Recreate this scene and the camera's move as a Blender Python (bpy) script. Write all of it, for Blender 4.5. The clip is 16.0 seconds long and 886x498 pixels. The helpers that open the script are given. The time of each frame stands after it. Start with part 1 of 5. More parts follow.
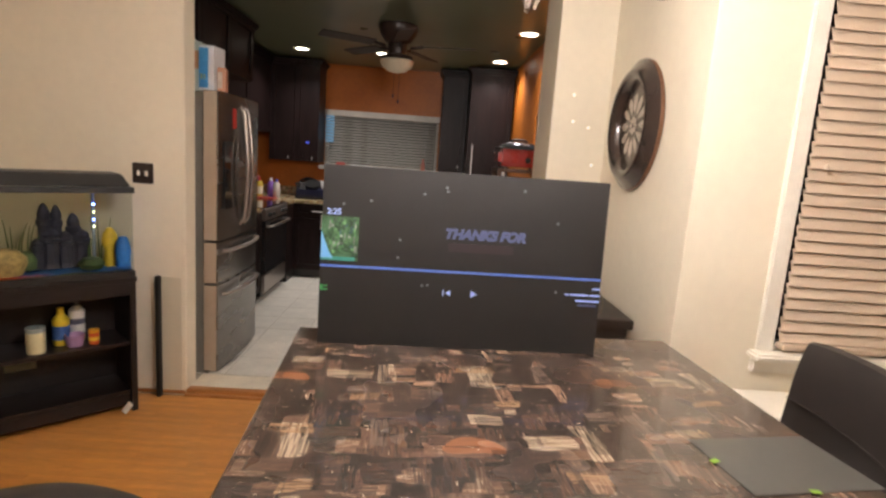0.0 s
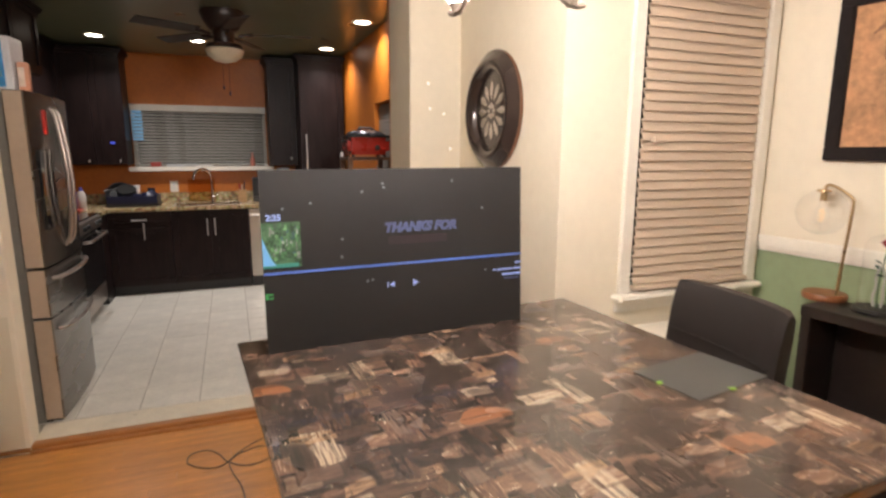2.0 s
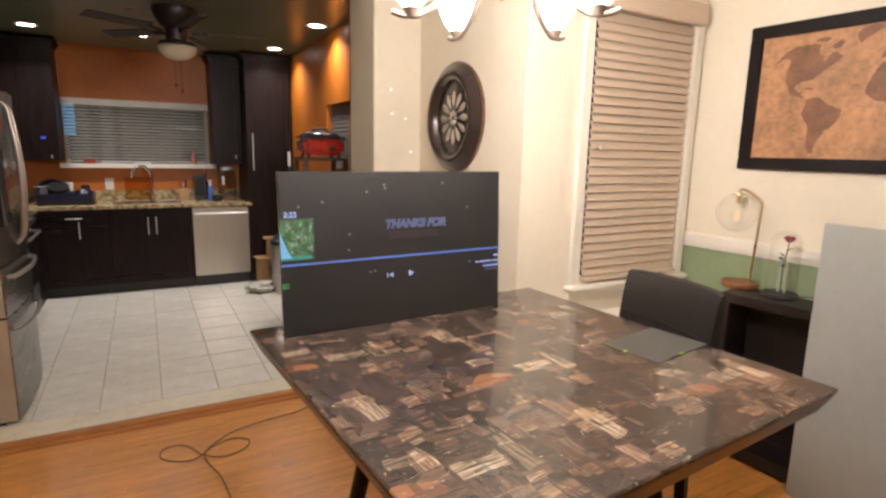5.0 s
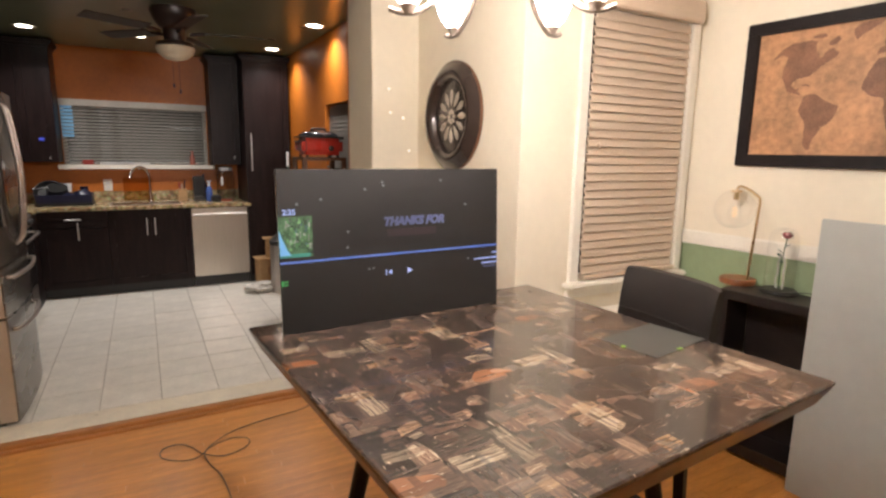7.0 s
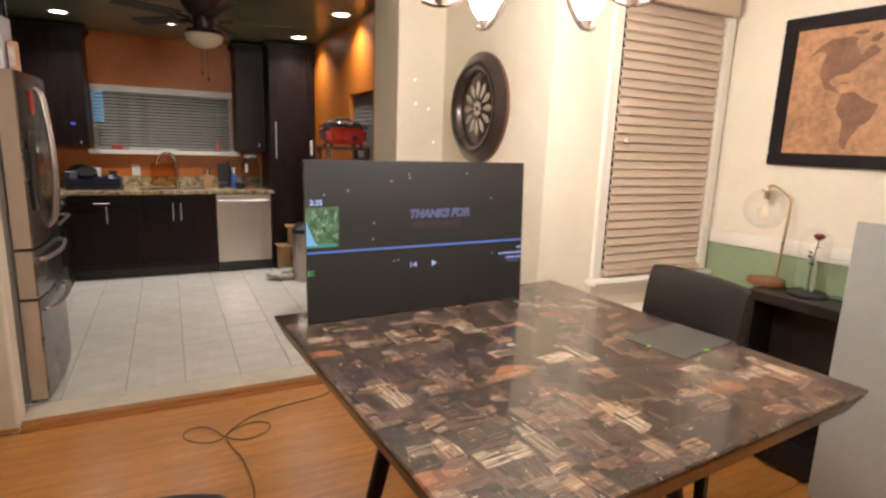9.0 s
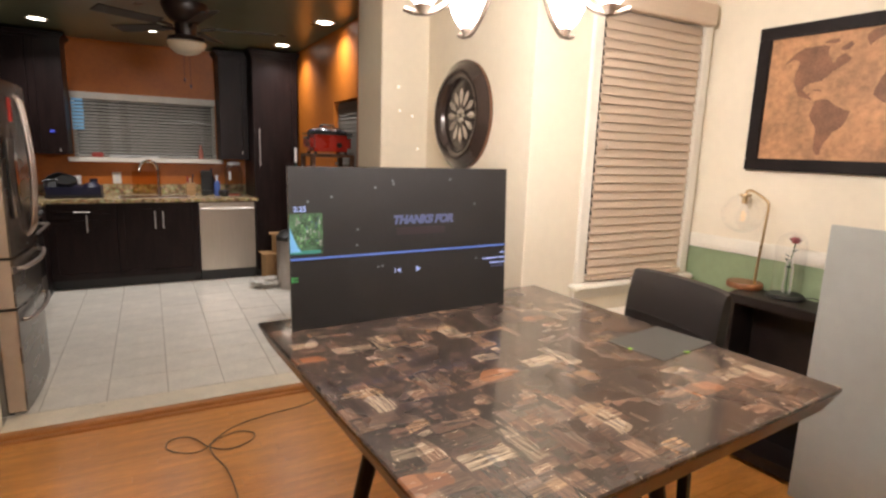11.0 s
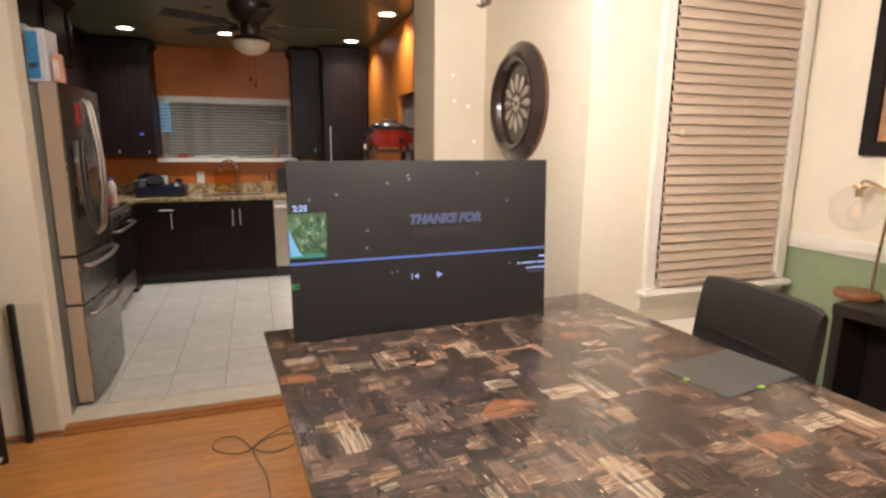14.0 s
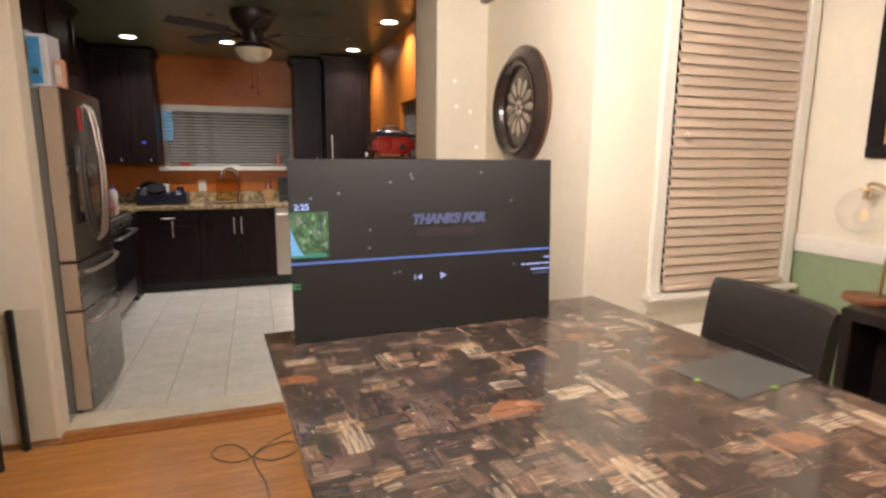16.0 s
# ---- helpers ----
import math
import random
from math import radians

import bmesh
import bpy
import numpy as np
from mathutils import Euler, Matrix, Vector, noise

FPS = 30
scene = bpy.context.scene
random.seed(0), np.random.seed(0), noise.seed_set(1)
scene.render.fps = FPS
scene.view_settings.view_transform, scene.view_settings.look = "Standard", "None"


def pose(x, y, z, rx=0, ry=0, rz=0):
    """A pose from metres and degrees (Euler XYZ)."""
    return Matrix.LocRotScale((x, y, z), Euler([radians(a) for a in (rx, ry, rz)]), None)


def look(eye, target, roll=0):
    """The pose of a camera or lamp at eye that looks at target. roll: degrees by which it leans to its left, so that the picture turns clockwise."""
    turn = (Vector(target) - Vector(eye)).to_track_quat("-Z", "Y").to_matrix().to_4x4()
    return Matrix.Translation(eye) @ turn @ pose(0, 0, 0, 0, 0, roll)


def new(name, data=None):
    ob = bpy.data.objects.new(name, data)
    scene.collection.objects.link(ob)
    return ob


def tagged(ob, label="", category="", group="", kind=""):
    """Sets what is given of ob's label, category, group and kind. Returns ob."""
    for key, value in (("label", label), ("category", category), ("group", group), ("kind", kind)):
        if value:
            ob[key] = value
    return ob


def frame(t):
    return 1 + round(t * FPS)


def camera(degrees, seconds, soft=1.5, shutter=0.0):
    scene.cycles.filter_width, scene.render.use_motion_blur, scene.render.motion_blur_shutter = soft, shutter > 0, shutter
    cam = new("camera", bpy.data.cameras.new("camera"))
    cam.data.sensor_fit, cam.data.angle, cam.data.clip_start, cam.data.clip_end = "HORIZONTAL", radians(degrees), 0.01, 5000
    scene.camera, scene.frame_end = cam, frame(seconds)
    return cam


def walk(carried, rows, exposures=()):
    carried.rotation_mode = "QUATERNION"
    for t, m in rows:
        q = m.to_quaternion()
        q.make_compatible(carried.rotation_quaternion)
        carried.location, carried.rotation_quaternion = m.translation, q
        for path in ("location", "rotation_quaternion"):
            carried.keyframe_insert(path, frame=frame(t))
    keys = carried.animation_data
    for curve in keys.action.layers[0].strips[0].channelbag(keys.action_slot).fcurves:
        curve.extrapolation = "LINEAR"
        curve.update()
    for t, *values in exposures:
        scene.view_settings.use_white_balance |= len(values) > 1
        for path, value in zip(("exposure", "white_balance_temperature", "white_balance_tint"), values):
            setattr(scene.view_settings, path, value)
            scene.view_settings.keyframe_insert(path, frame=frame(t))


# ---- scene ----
cam = camera(78.5, 16.0, soft=2.5, shutter=0.5)
METRES, EYE, TILT, LEAN, TURN = 1.85, 1.42, 0.0, 0.0, -2.7
PATH = [
    (0, (0.208, 0.185, 1.471), (0.272, 2.157, 1.143), 4.1),
    (0.5, (0.151, 0.263, 1.481), (0.233, 2.235, 1.155), 4.1),
    (1, (0.021, 0.323, 1.489), (0.422, 2.259, 1.187), -0.7),
    (1.5, (-0.086, 0.285, 1.509), (0.512, 2.165, 1.181), -0.0),
    (2, (-0.123, 0.176, 1.487), (0.589, 2.01, 1.127), 0.2),
    (2.5, (-0.205, 0.097, 1.473), (0.532, 1.899, 1.014), -0.0),
    (3, (-0.313, 0.082, 1.491), (0.547, 1.825, 1.021), -1.2),
    (3.5, (-0.365, 0.077, 1.507), (0.536, 1.805, 1.058), -0.4),
    (4, (-0.37, 0.079, 1.507), (0.573, 1.797, 1.111), 0.9),
    (6.5, (-0.391, 0.061, 1.491), (0.56, 1.787, 1.147), 1.4),
    (7, (-0.379, 0.066, 1.492), (0.573, 1.789, 1.138), 1.0),
    (7.5, (-0.389, 0.08, 1.497), (0.524, 1.822, 1.133), 2.1),
    (8, (-0.391, 0.089, 1.493), (0.484, 1.851, 1.135), 1.9),
    (8.5, (-0.392, 0.088, 1.494), (0.491, 1.843, 1.119), 1.9),
    (9, (-0.394, 0.079, 1.498), (0.495, 1.828, 1.11), 2.1),
    (11.5, (-0.394, 0.066, 1.495), (0.556, 1.788, 1.134), 1.6),
    (12, (-0.369, 0.073, 1.471), (0.583, 1.788, 1.081), 1.3),
    (12.5, (-0.252, 0.148, 1.468), (0.605, 1.889, 0.985), 0.0),
    (13, (-0.165, 0.212, 1.481), (0.511, 2.028, 0.984), 0.1),
    (13.5, (-0.143, 0.212, 1.493), (0.481, 2.053, 1.022), 1.5),
    (14, (-0.133, 0.179, 1.485), (0.506, 2.034, 1.1), 0.5),
    (14.5, (-0.131, 0.165, 1.483), (0.561, 2.011, 1.143), 2.5),
    (15, (-0.122, 0.154, 1.476), (0.582, 1.996, 1.14), 2.1),
    (15.5, (-0.118, 0.158, 1.482), (0.554, 2.01, 1.141), 3.2),
    (16, (-0.133, 0.198, 1.452), (0.504, 2.062, 1.106), 0.4),
]
walk(cam, [(t, look(eye, target, roll)) for t, eye, target, roll in PATH])

# ---- light ----
FLOOR, KFLOOR, TOP = 0.03, 0.06, 0.97
DCEIL, KCEIL = 2.52, 2.45
EXPOSURE = 0.01
scene.view_settings.exposure = EXPOSURE
world = bpy.data.worlds.new("world")
scene.world = world
world.use_nodes = True
world.node_tree.nodes["Background"].inputs[0].default_value = (0.02, 0.025, 0.04, 1)
world.node_tree.nodes["Background"].inputs[1].default_value = 0.3
WARM = (1.0, 0.93, 0.89)
CHAND = (0.40, 1.21)
KLIGHTS = [(-1.15, 5.86), (-0.335, 5.8), (0.82, 5.76), (0.89, 4.52)]


def lamp(kind, loc, power, size, colour=WARM, spot=150):
    data = bpy.data.lights.new("lamp", kind)
    data.energy, data.color = power, colour
    if kind == "AREA":
        data.shape, data.size, data.spread = "DISK", size, radians(spot)
    else:
        data.shadow_soft_size = size
    ob = new("lamp_light", data)
    ob.location = loc
    return ob


for lx, ly in KLIGHTS:
    lamp("AREA", (lx, ly, KCEIL - 0.012), 7.2, 0.11, (1.0, 0.95, 0.93), 130)
for k in range(5):
    a = radians(90 - 36 - 36 - 72 * k)
    lamp("POINT", (CHAND[0] + 0.222 * math.cos(a), CHAND[1] + 0.222 * math.sin(a), 2.057), 7.7, 0.03)

# ---- materials ----
MATS = {}


def nodes_of(name):
    m = bpy.data.materials.new(name)
    m.use_nodes = True
    t = m.node_tree
    return m, t, t.nodes["Principled BSDF"]


def mat(name, c, rough=0.5, metal=0.0, var=0.12, scale=6.0, bump=0.0, bscale=60.0, stretch=(1, 1, 1), coat=0.0, emit=0.0, per=0.0):
    """Colour with two scales of variation, and a fine relief."""
    if name in MATS:
        return MATS[name]
    m, t, b = nodes_of(name)
    co = t.nodes.new("ShaderNodeTexCoord")
    mp = t.nodes.new("ShaderNodeMapping")
    mp.inputs["Scale"].default_value = stretch
    t.links.new(co.outputs["Object"], mp.inputs[0])
    n1, n2 = t.nodes.new("ShaderNodeTexNoise"), t.nodes.new("ShaderNodeTexNoise")
    n1.inputs["Scale"].default_value, n2.inputs["Scale"].default_value = scale, scale * 9
    n1.inputs["Detail"].default_value = 4
    for n in (n1, n2):
        t.links.new(mp.outputs[0], n.inputs["Vector"])
    mix = t.nodes.new("ShaderNodeMix")
    mix.inputs[0].default_value = 0.4
    t.links.new(n1.outputs[0], mix.inputs[2])
    t.links.new(n2.outputs[0], mix.inputs[3])
    ramp = t.nodes.new("ShaderNodeValToRGB")
    lo, hi = [max(0, v * (1 - var * 1.6)) for v in c], [min(1, v * (1 + var * 1.3)) for v in c]
    ramp.color_ramp.elements[0].position, ramp.color_ramp.elements[1].position = 0.3, 0.7
    ramp.color_ramp.elements[0].color, ramp.color_ramp.elements[1].color = (*lo, 1), (*hi, 1)
    t.links.new(mix.outputs[0], ramp.inputs[0])
    out = ramp.outputs[0]
    if per:
        oi, hs, ma = t.nodes.new("ShaderNodeObjectInfo"), t.nodes.new("ShaderNodeHueSaturation"), t.nodes.new("ShaderNodeMapRange")
        ma.inputs["To Min"].default_value, ma.inputs["To Max"].default_value = 1 - per, 1 + per
        t.links.new(oi.outputs["Random"], ma.inputs[0])
        t.links.new(ma.outputs[0], hs.inputs["Value"])
        t.links.new(out, hs.inputs["Color"])
        out = hs.outputs[0]
    t.links.new(out, b.inputs["Base Color"])
    rr = t.nodes.new("ShaderNodeMapRange")
    rr.inputs["To Min"].default_value, rr.inputs["To Max"].default_value = max(0.02, rough - 0.06), min(1, rough + 0.06)
    t.links.new(n1.outputs[0], rr.inputs[0])
    t.links.new(rr.outputs[0], b.inputs["Roughness"])
    b.inputs["Metallic"].default_value = metal
    b.inputs["Coat Weight"].default_value = coat
    if emit:
        t.links.new(out, b.inputs["Emission Color"])
        b.inputs["Emission Strength"].default_value = emit
    if bump:
        n3, bp = t.nodes.new("ShaderNodeTexNoise"), t.nodes.new("ShaderNodeBump")
        n3.inputs["Scale"].default_value = bscale
        t.links.new(mp.outputs[0], n3.inputs["Vector"])
        bp.inputs["Strength"].default_value, bp.inputs["Distance"].default_value = bump, 0.004
        t.links.new(n3.outputs[0], bp.inputs["Height"])
        t.links.new(bp.outputs[0], b.inputs["Normal"])
    MATS[name] = m
    return m


def glass(name, c=(1, 1, 1), gloss=0.02):
    """Thin clear glass: see-through, with mirror gloss that grows at grazing angles."""
    m, t, b = nodes_of(name)
    t.nodes.remove(b)
    N, L = t.nodes.new, t.links.new
    tr, gl_, lw, mu, mx = N("ShaderNodeBsdfTransparent"), N("ShaderNodeBsdfGlossy"), N("ShaderNodeLayerWeight"), N("ShaderNodeMath"), N("ShaderNodeMixShader")
    tr.inputs[0].default_value, gl_.inputs["Roughness"].default_value, lw.inputs[0].default_value = (*c, 1), gloss, 0.25
    mu.operation = "MULTIPLY"
    mu.inputs[1].default_value = 0.45
    L(lw.outputs["Facing"], mu.inputs[0]), L(mu.outputs[0], mx.inputs[0]), L(tr.outputs[0], mx.inputs[1]), L(gl_.outputs[0], mx.inputs[2])
    L(mx.outputs[0], t.nodes["Material Output"].inputs[0])
    return m


def stone_table():
    """Polished laminate of petrified-wood blocks laid crosswise in dark resin."""
    m, t, b = nodes_of("petrified_wood")
    N, L = t.nodes.new, t.links.new
    co = N("ShaderNodeTexCoord")

    def layer(scale, offset, rand):
        mp = N("ShaderNodeMapping")
        mp.inputs["Scale"].default_value, mp.inputs["Location"].default_value = scale, offset
        L(co.outputs["Object"], mp.inputs[0])
        v = N("ShaderNodeTexVoronoi")
        v.distance, v.inputs["Scale"].default_value, v.inputs["Randomness"].default_value = "CHEBYCHEV", 1.0, rand
        L(mp.outputs[0], v.inputs["Vector"])
        sep = N("ShaderNodeSeparateColor")
        L(v.outputs["Color"], sep.inputs[0])
        return v, sep

    def grain(sx, sy, d=0.0):
        mp, n = N("ShaderNodeMapping"), N("ShaderNodeTexNoise")
        mp.inputs["Scale"].default_value = (sx, sy, 1)
        L(co.outputs["Object"], mp.inputs[0])
        n.inputs["Scale"].default_value, n.inputs["Detail"].default_value, n.inputs["Distortion"].default_value = 1, 5, d
        L(mp.outputs[0], n.inputs["Vector"])
        return n

    def mixf(f, a, bb):
        x = N("ShaderNodeMix")
        L(f, x.inputs[0]), L(a, x.inputs[2]), L(bb, x.inputs[3])
        return x.outputs[0]

    def math_(op, a, bv):
        x = N("ShaderNodeMath")
        x.operation = op
        for i, v in enumerate((a, bv)):
            if hasattr(v, "links"):
                L(v, x.inputs[i])
            else:
                x.inputs[i].default_value = v
        return x.outputs[0]

    # which way the blocks run: a coarse check of about 11 cm
    mp = N("ShaderNodeMapping")
    L(co.outputs["Object"], mp.inputs[0])
    wob = N("ShaderNodeTexNoise")
    wob.inputs["Scale"].default_value = 9
    L(co.outputs["Object"], wob.inputs["Vector"])
    vm = N("ShaderNodeVectorMath")
    vm.operation = "MULTIPLY_ADD"
    vm.inputs[1].default_value = (0.05, 0.05, 0)
    L(wob.outputs["Color"], vm.inputs[0]), L(co.outputs["Object"], vm.inputs[2])
    ch = N("ShaderNodeTexChecker")
    ch.inputs["Scale"].default_value = 9.6
    L(vm.outputs[0], ch.inputs["Vector"])
    side = ch.outputs["Fac"]
    va, sa = layer((10.0, 24, 1), (0.3, 0.1, 0), 0.95)
    vb, sb = layer((24, 10.0, 1), (0.7, 0.4, 0), 0.95)
    rnd = mixf(side, sa.outputs[0], sb.outputs[0])
    edge = mixf(side, va.outputs["Distance"], vb.outputs["Distance"])
    g = mixf(side, grain(20, 250, 1.3).outputs[0], grain(250, 20, 1.3).outputs[0])
    tone = math_("ADD", math_("MULTIPLY", math_("POWER", rnd, 1.8), 0.50), math_("MULTIPLY", math_("SUBTRACT", g, 0.42), 1.15))
    ramp = N("ShaderNodeValToRGB")
    r = ramp.color_ramp
    stops = [(0.0, (0.028, 0.020, 0.017)), (0.18, (0.060, 0.039, 0.030)), (0.38, (0.100, 0.060, 0.042)), (0.55, (0.16, 0.094, 0.064)), (0.70, (0.32, 0.222, 0.152)), (0.90, (0.70, 0.60, 0.47))]
    r.elements[0].position, r.elements[0].color = stops[0][0], (*stops[0][1], 1)
    r.elements[1].position, r.elements[1].color = stops[-1][0], (*stops[-1][1], 1)
    for p, c in stops[1:-1]:
        e = r.elements.new(p)
        e.color = (*c, 1)
    L(tone, ramp.inputs[0])
    # the printed sheet repeats in a staggered lattice: each motif lies at its place in both cells
    def folded(ox, oy):
        mp = N("ShaderNodeMapping")
        mp.inputs["Location"].default_value = (-ox, -oy, 0)
        L(vm.outputs[0], mp.inputs[0])
        sp = N("ShaderNodeSeparateXYZ")
        L(mp.outputs[0], sp.inputs[0])
        out = []
        for i, half_ in ((0, 0.3825), (1, 0.293)):
            w = N("ShaderNodeMath")
            w.operation = "WRAP"
            w.inputs[1].default_value, w.inputs[2].default_value = half_, -half_
            L(sp.outputs[i], w.inputs[0])
            out.append(w.outputs[0])
        return out

    cells = [folded(-0.117, -0.062), folded(-0.117 + 0.3825, -0.062 + 0.293)]

    def block(cx, cy, w, h):
        masks = []
        for u, v in cells:
            mx_, my_ = math_("ABSOLUTE", math_("SUBTRACT", u, cx), 0), math_("ABSOLUTE", math_("SUBTRACT", v, cy), 0)
            masks.append(math_("MULTIPLY", math_("LESS_THAN", mx_, w / 2), math_("LESS_THAN", my_, h / 2)))
        return math_("MAXIMUM", masks[0], masks[1])

    def overlay(base, mask, colour):
        x = N("ShaderNodeMix")
        x.data_type = "RGBA"
        x.inputs[7].default_value = (*colour, 1)
        L(mask, x.inputs[0]), L(base, x.inputs[6])
        return x.outputs[2]

    gx, gy = grain(12, 240, 0.25).outputs[0], grain(240, 12, 0.25).outputs[0]
    sx_ = math_("MINIMUM", math_("MAXIMUM", math_("MULTIPLY", math_("SUBTRACT", gx, 0.40), 5.0), 0.0), 0.9)
    sy_ = math_("MINIMUM", math_("MAXIMUM", math_("MULTIPLY", math_("SUBTRACT", gy, 0.40), 5.0), 0.0), 0.9)
    col = ramp.outputs[0]
    PALEW, TANW, GREYW, DARKW = (0.40, 0.315, 0.225), (0.32, 0.20, 0.115), (0.15, 0.11, 0.088), (0.040, 0.031, 0.028)
    for cx, cy, w, h, c, st_ in (
        (0.02, 0.125, 0.20, 0.085, DARKW, sx_), (-0.10, -0.13, 0.11, 0.14, DARKW, sy_), (0.29, -0.17, 0.12, 0.10, DARKW, sx_), (-0.27, 0.17, 0.13, 0.11, DARKW, sy_), (-0.22, -0.10, 0.10, 0.12, DARKW, sx_),
        (0.145, 0.012, 0.100, 0.046, PALEW, sx_), (0.228, 0.020, 0.040, 0.120, PALEW, sy_), (-0.313, 0.018, 0.050, 0.115, PALEW, sy_), (0.184, -0.10, 0.075, 0.034, TANW, sx_), (-0.162, 0.043, 0.030, 0.10, GREYW, sy_),
        (0.10, 0.164, 0.050, 0.030, TANW, sx_), (0.10, 0.130, 0.030, 0.016, PALEW, sx_), (-0.20, 0.22, 0.09, 0.028, GREYW, sx_), (0.30, 0.12, 0.085, 0.042, GREYW, sx_), (-0.02, -0.20, 0.030, 0.095, GREYW, sy_), (0.06, -0.24, 0.09, 0.030, TANW, sx_), (-0.345, -0.20, 0.07, 0.036, PALEW, sx_), (0.335, -0.05, 0.026, 0.11, GREYW, sy_)):
        col = overlay(col, math_("MULTIPLY", block(cx, cy, w, h), st_), c)
    # rounded knots of rust-red wood
    dome = []
    for u, v in cells:
        d2 = math_("ADD", math_("POWER", math_("DIVIDE", math_("ABSOLUTE", u, 0), 0.058), 2.0), math_("POWER", math_("DIVIDE", math_("ABSOLUTE", math_("ADD", v, 0.012), 0), 0.036), 2.0))
        dome.append(math_("MULTIPLY", math_("LESS_THAN", d2, 1.0), math_("GREATER_THAN", v, -0.028)))
    knot = math_("MULTIPLY", math_("MAXIMUM", dome[0], dome[1]), math_("ADD", math_("MULTIPLY", gx, 1.5), 0.0))
    col = overlay(col, knot, (0.27, 0.112, 0.052))
    # dark resin between the blocks
    dark = N("ShaderNodeMix")
    dark.data_type = "RGBA"
    dark.inputs[7].default_value = (0.022, 0.016, 0.013, 1)
    L(math_("MULTIPLY", math_("GREATER_THAN", edge, 0.46), 0.5), dark.inputs[0])
    L(col, dark.inputs[6])
    # thin pale chips and splinters
    fine = mixf(side, grain(38, 240, 0.5).outputs[0], grain(240, 38, 0.5).outputs[0])
    chip = N("ShaderNodeMix")
    chip.data_type = "RGBA"
    chip.inputs[7].default_value = (0.62, 0.50, 0.38, 1)
    L(math_("MULTIPLY", math_("GREATER_THAN", fine, 0.69), 0.85), chip.inputs[0])
    L(dark.outputs[2], chip.inputs[6])
    L(chip.outputs[2], b.inputs["Base Color"])
    b.inputs["Roughness"].default_value = 0.16
    b.inputs["Specular IOR Level"].default_value = 0.3
    b.inputs["Coat Weight"].default_value, b.inputs["Coat Roughness"].default_value = 0.5, 0.085
    rn = N("ShaderNodeTexNoise")
    rn.inputs["Scale"].default_value = 7
    rm = N("ShaderNodeMapRange")
    rm.inputs["To Min"].default_value, rm.inputs["To Max"].default_value = 0.18, 0.34
    L(co.outputs["Object"], rn.inputs["Vector"]), L(rn.outputs[0], rm.inputs[0]), L(rm.outputs[0], b.inputs["Roughness"])
    return m


def granite():
    m, t, b = nodes_of("granite")
    N, L = t.nodes.new, t.links.new
    co, n, v = N("ShaderNodeTexCoord"), N("ShaderNodeTexNoise"), N("ShaderNodeTexVoronoi")
    n.inputs["Scale"].default_value, n.inputs["Detail"].default_value = 22, 6
    v.inputs["Scale"].default_value = 70
    L(co.outputs["Object"], n.inputs["Vector"]), L(co.outputs["Object"], v.inputs["Vector"])
    r = N("ShaderNodeValToRGB")
    r.color_ramp.elements[0].position, r.color_ramp.elements[0].color = 0.36, (0.22, 0.15, 0.08, 1)
    r.color_ramp.elements[1].position, r.color_ramp.elements[1].color = 0.66, (0.66, 0.55, 0.36, 1)
    e = r.color_ramp.elements.new(0.5)
    e.color = (0.48, 0.36, 0.19, 1)
    L(n.outputs[0], r.inputs[0])
    mx = N("ShaderNodeMix")
    mx.data_type, mx.blend_type = "RGBA", "MULTIPLY"
    mx.inputs[0].default_value = 0.35
    L(r.outputs[0], mx.inputs[6]), L(v.outputs["Color"], mx.inputs[7])
    L(mx.outputs[2], b.inputs["Base Color"])
    b.inputs["Roughness"].default_value = 0.22
    return m


CREAM = mat("cream_paint", (0.78, 0.70, 0.565), 0.6, var=0.03, scale=2.5, bump=0.08, bscale=140)
GREEN = mat("sage_green_paint", (0.255, 0.32, 0.185), 0.55, var=0.06, scale=3, bump=0.06, bscale=140)
ORANGE = mat("burnt_orange_paint", (0.48, 0.14, 0.014), 0.45, var=0.1, scale=3, bump=0.05, bscale=120)
OLIVE = mat("olive_ceiling_paint", (0.135, 0.155, 0.10), 0.3, var=0.06, scale=2)
WHITE = mat("white_trim_paint", (0.82, 0.77, 0.68), 0.38, var=0.04, scale=5)
CEIL = mat("white_ceiling_paint", (0.8, 0.76, 0.68), 0.7, var=0.03, scale=2)
TILE = mat("grey_white_tile", (0.69, 0.655, 0.58), 0.32, var=0.10, scale=7, bump=0.05, bscale=30, per=0.04)
GROUT = mat("grout", (0.38, 0.34, 0.28), 0.85, var=0.15, scale=20)
OAK = mat("oak_plank", (0.56, 0.242, 0.058), 0.30, var=0.17, scale=2.2, stretch=(1, 6, 1), bump=0.04, bscale=30, per=0.06)
OAKTRIM = mat("oak_trim", (0.45, 0.19, 0.06), 0.3, var=0.2, scale=6, stretch=(1, 10, 10), coat=0.3)
ESPRESSO = mat("espresso_wood", (0.016, 0.009, 0.0085), 0.38, var=0.35, scale=3, stretch=(8, 8, 1))
ESPRESSO.node_tree.nodes["Principled BSDF"].inputs["Specular IOR Level"].default_value = 0.17
BLACKWOOD = mat("black_brown_wood", (0.013, 0.008, 0.007), 0.42, var=0.3, scale=3, stretch=(1, 6, 6))
STEEL = mat("stainless_steel", (0.48, 0.43, 0.395), 0.36, 1.0, var=0.06, scale=3, stretch=(1, 1, 30))
DARKSTEEL = mat("dark_stainless", (0.25, 0.240, 0.228), 0.27, 0.92, var=0.05, scale=1.5, stretch=(1, 1, 4))
CHROME = mat("polished_chrome", (0.75, 0.73, 0.7), 0.12, 1.0, var=0.03)
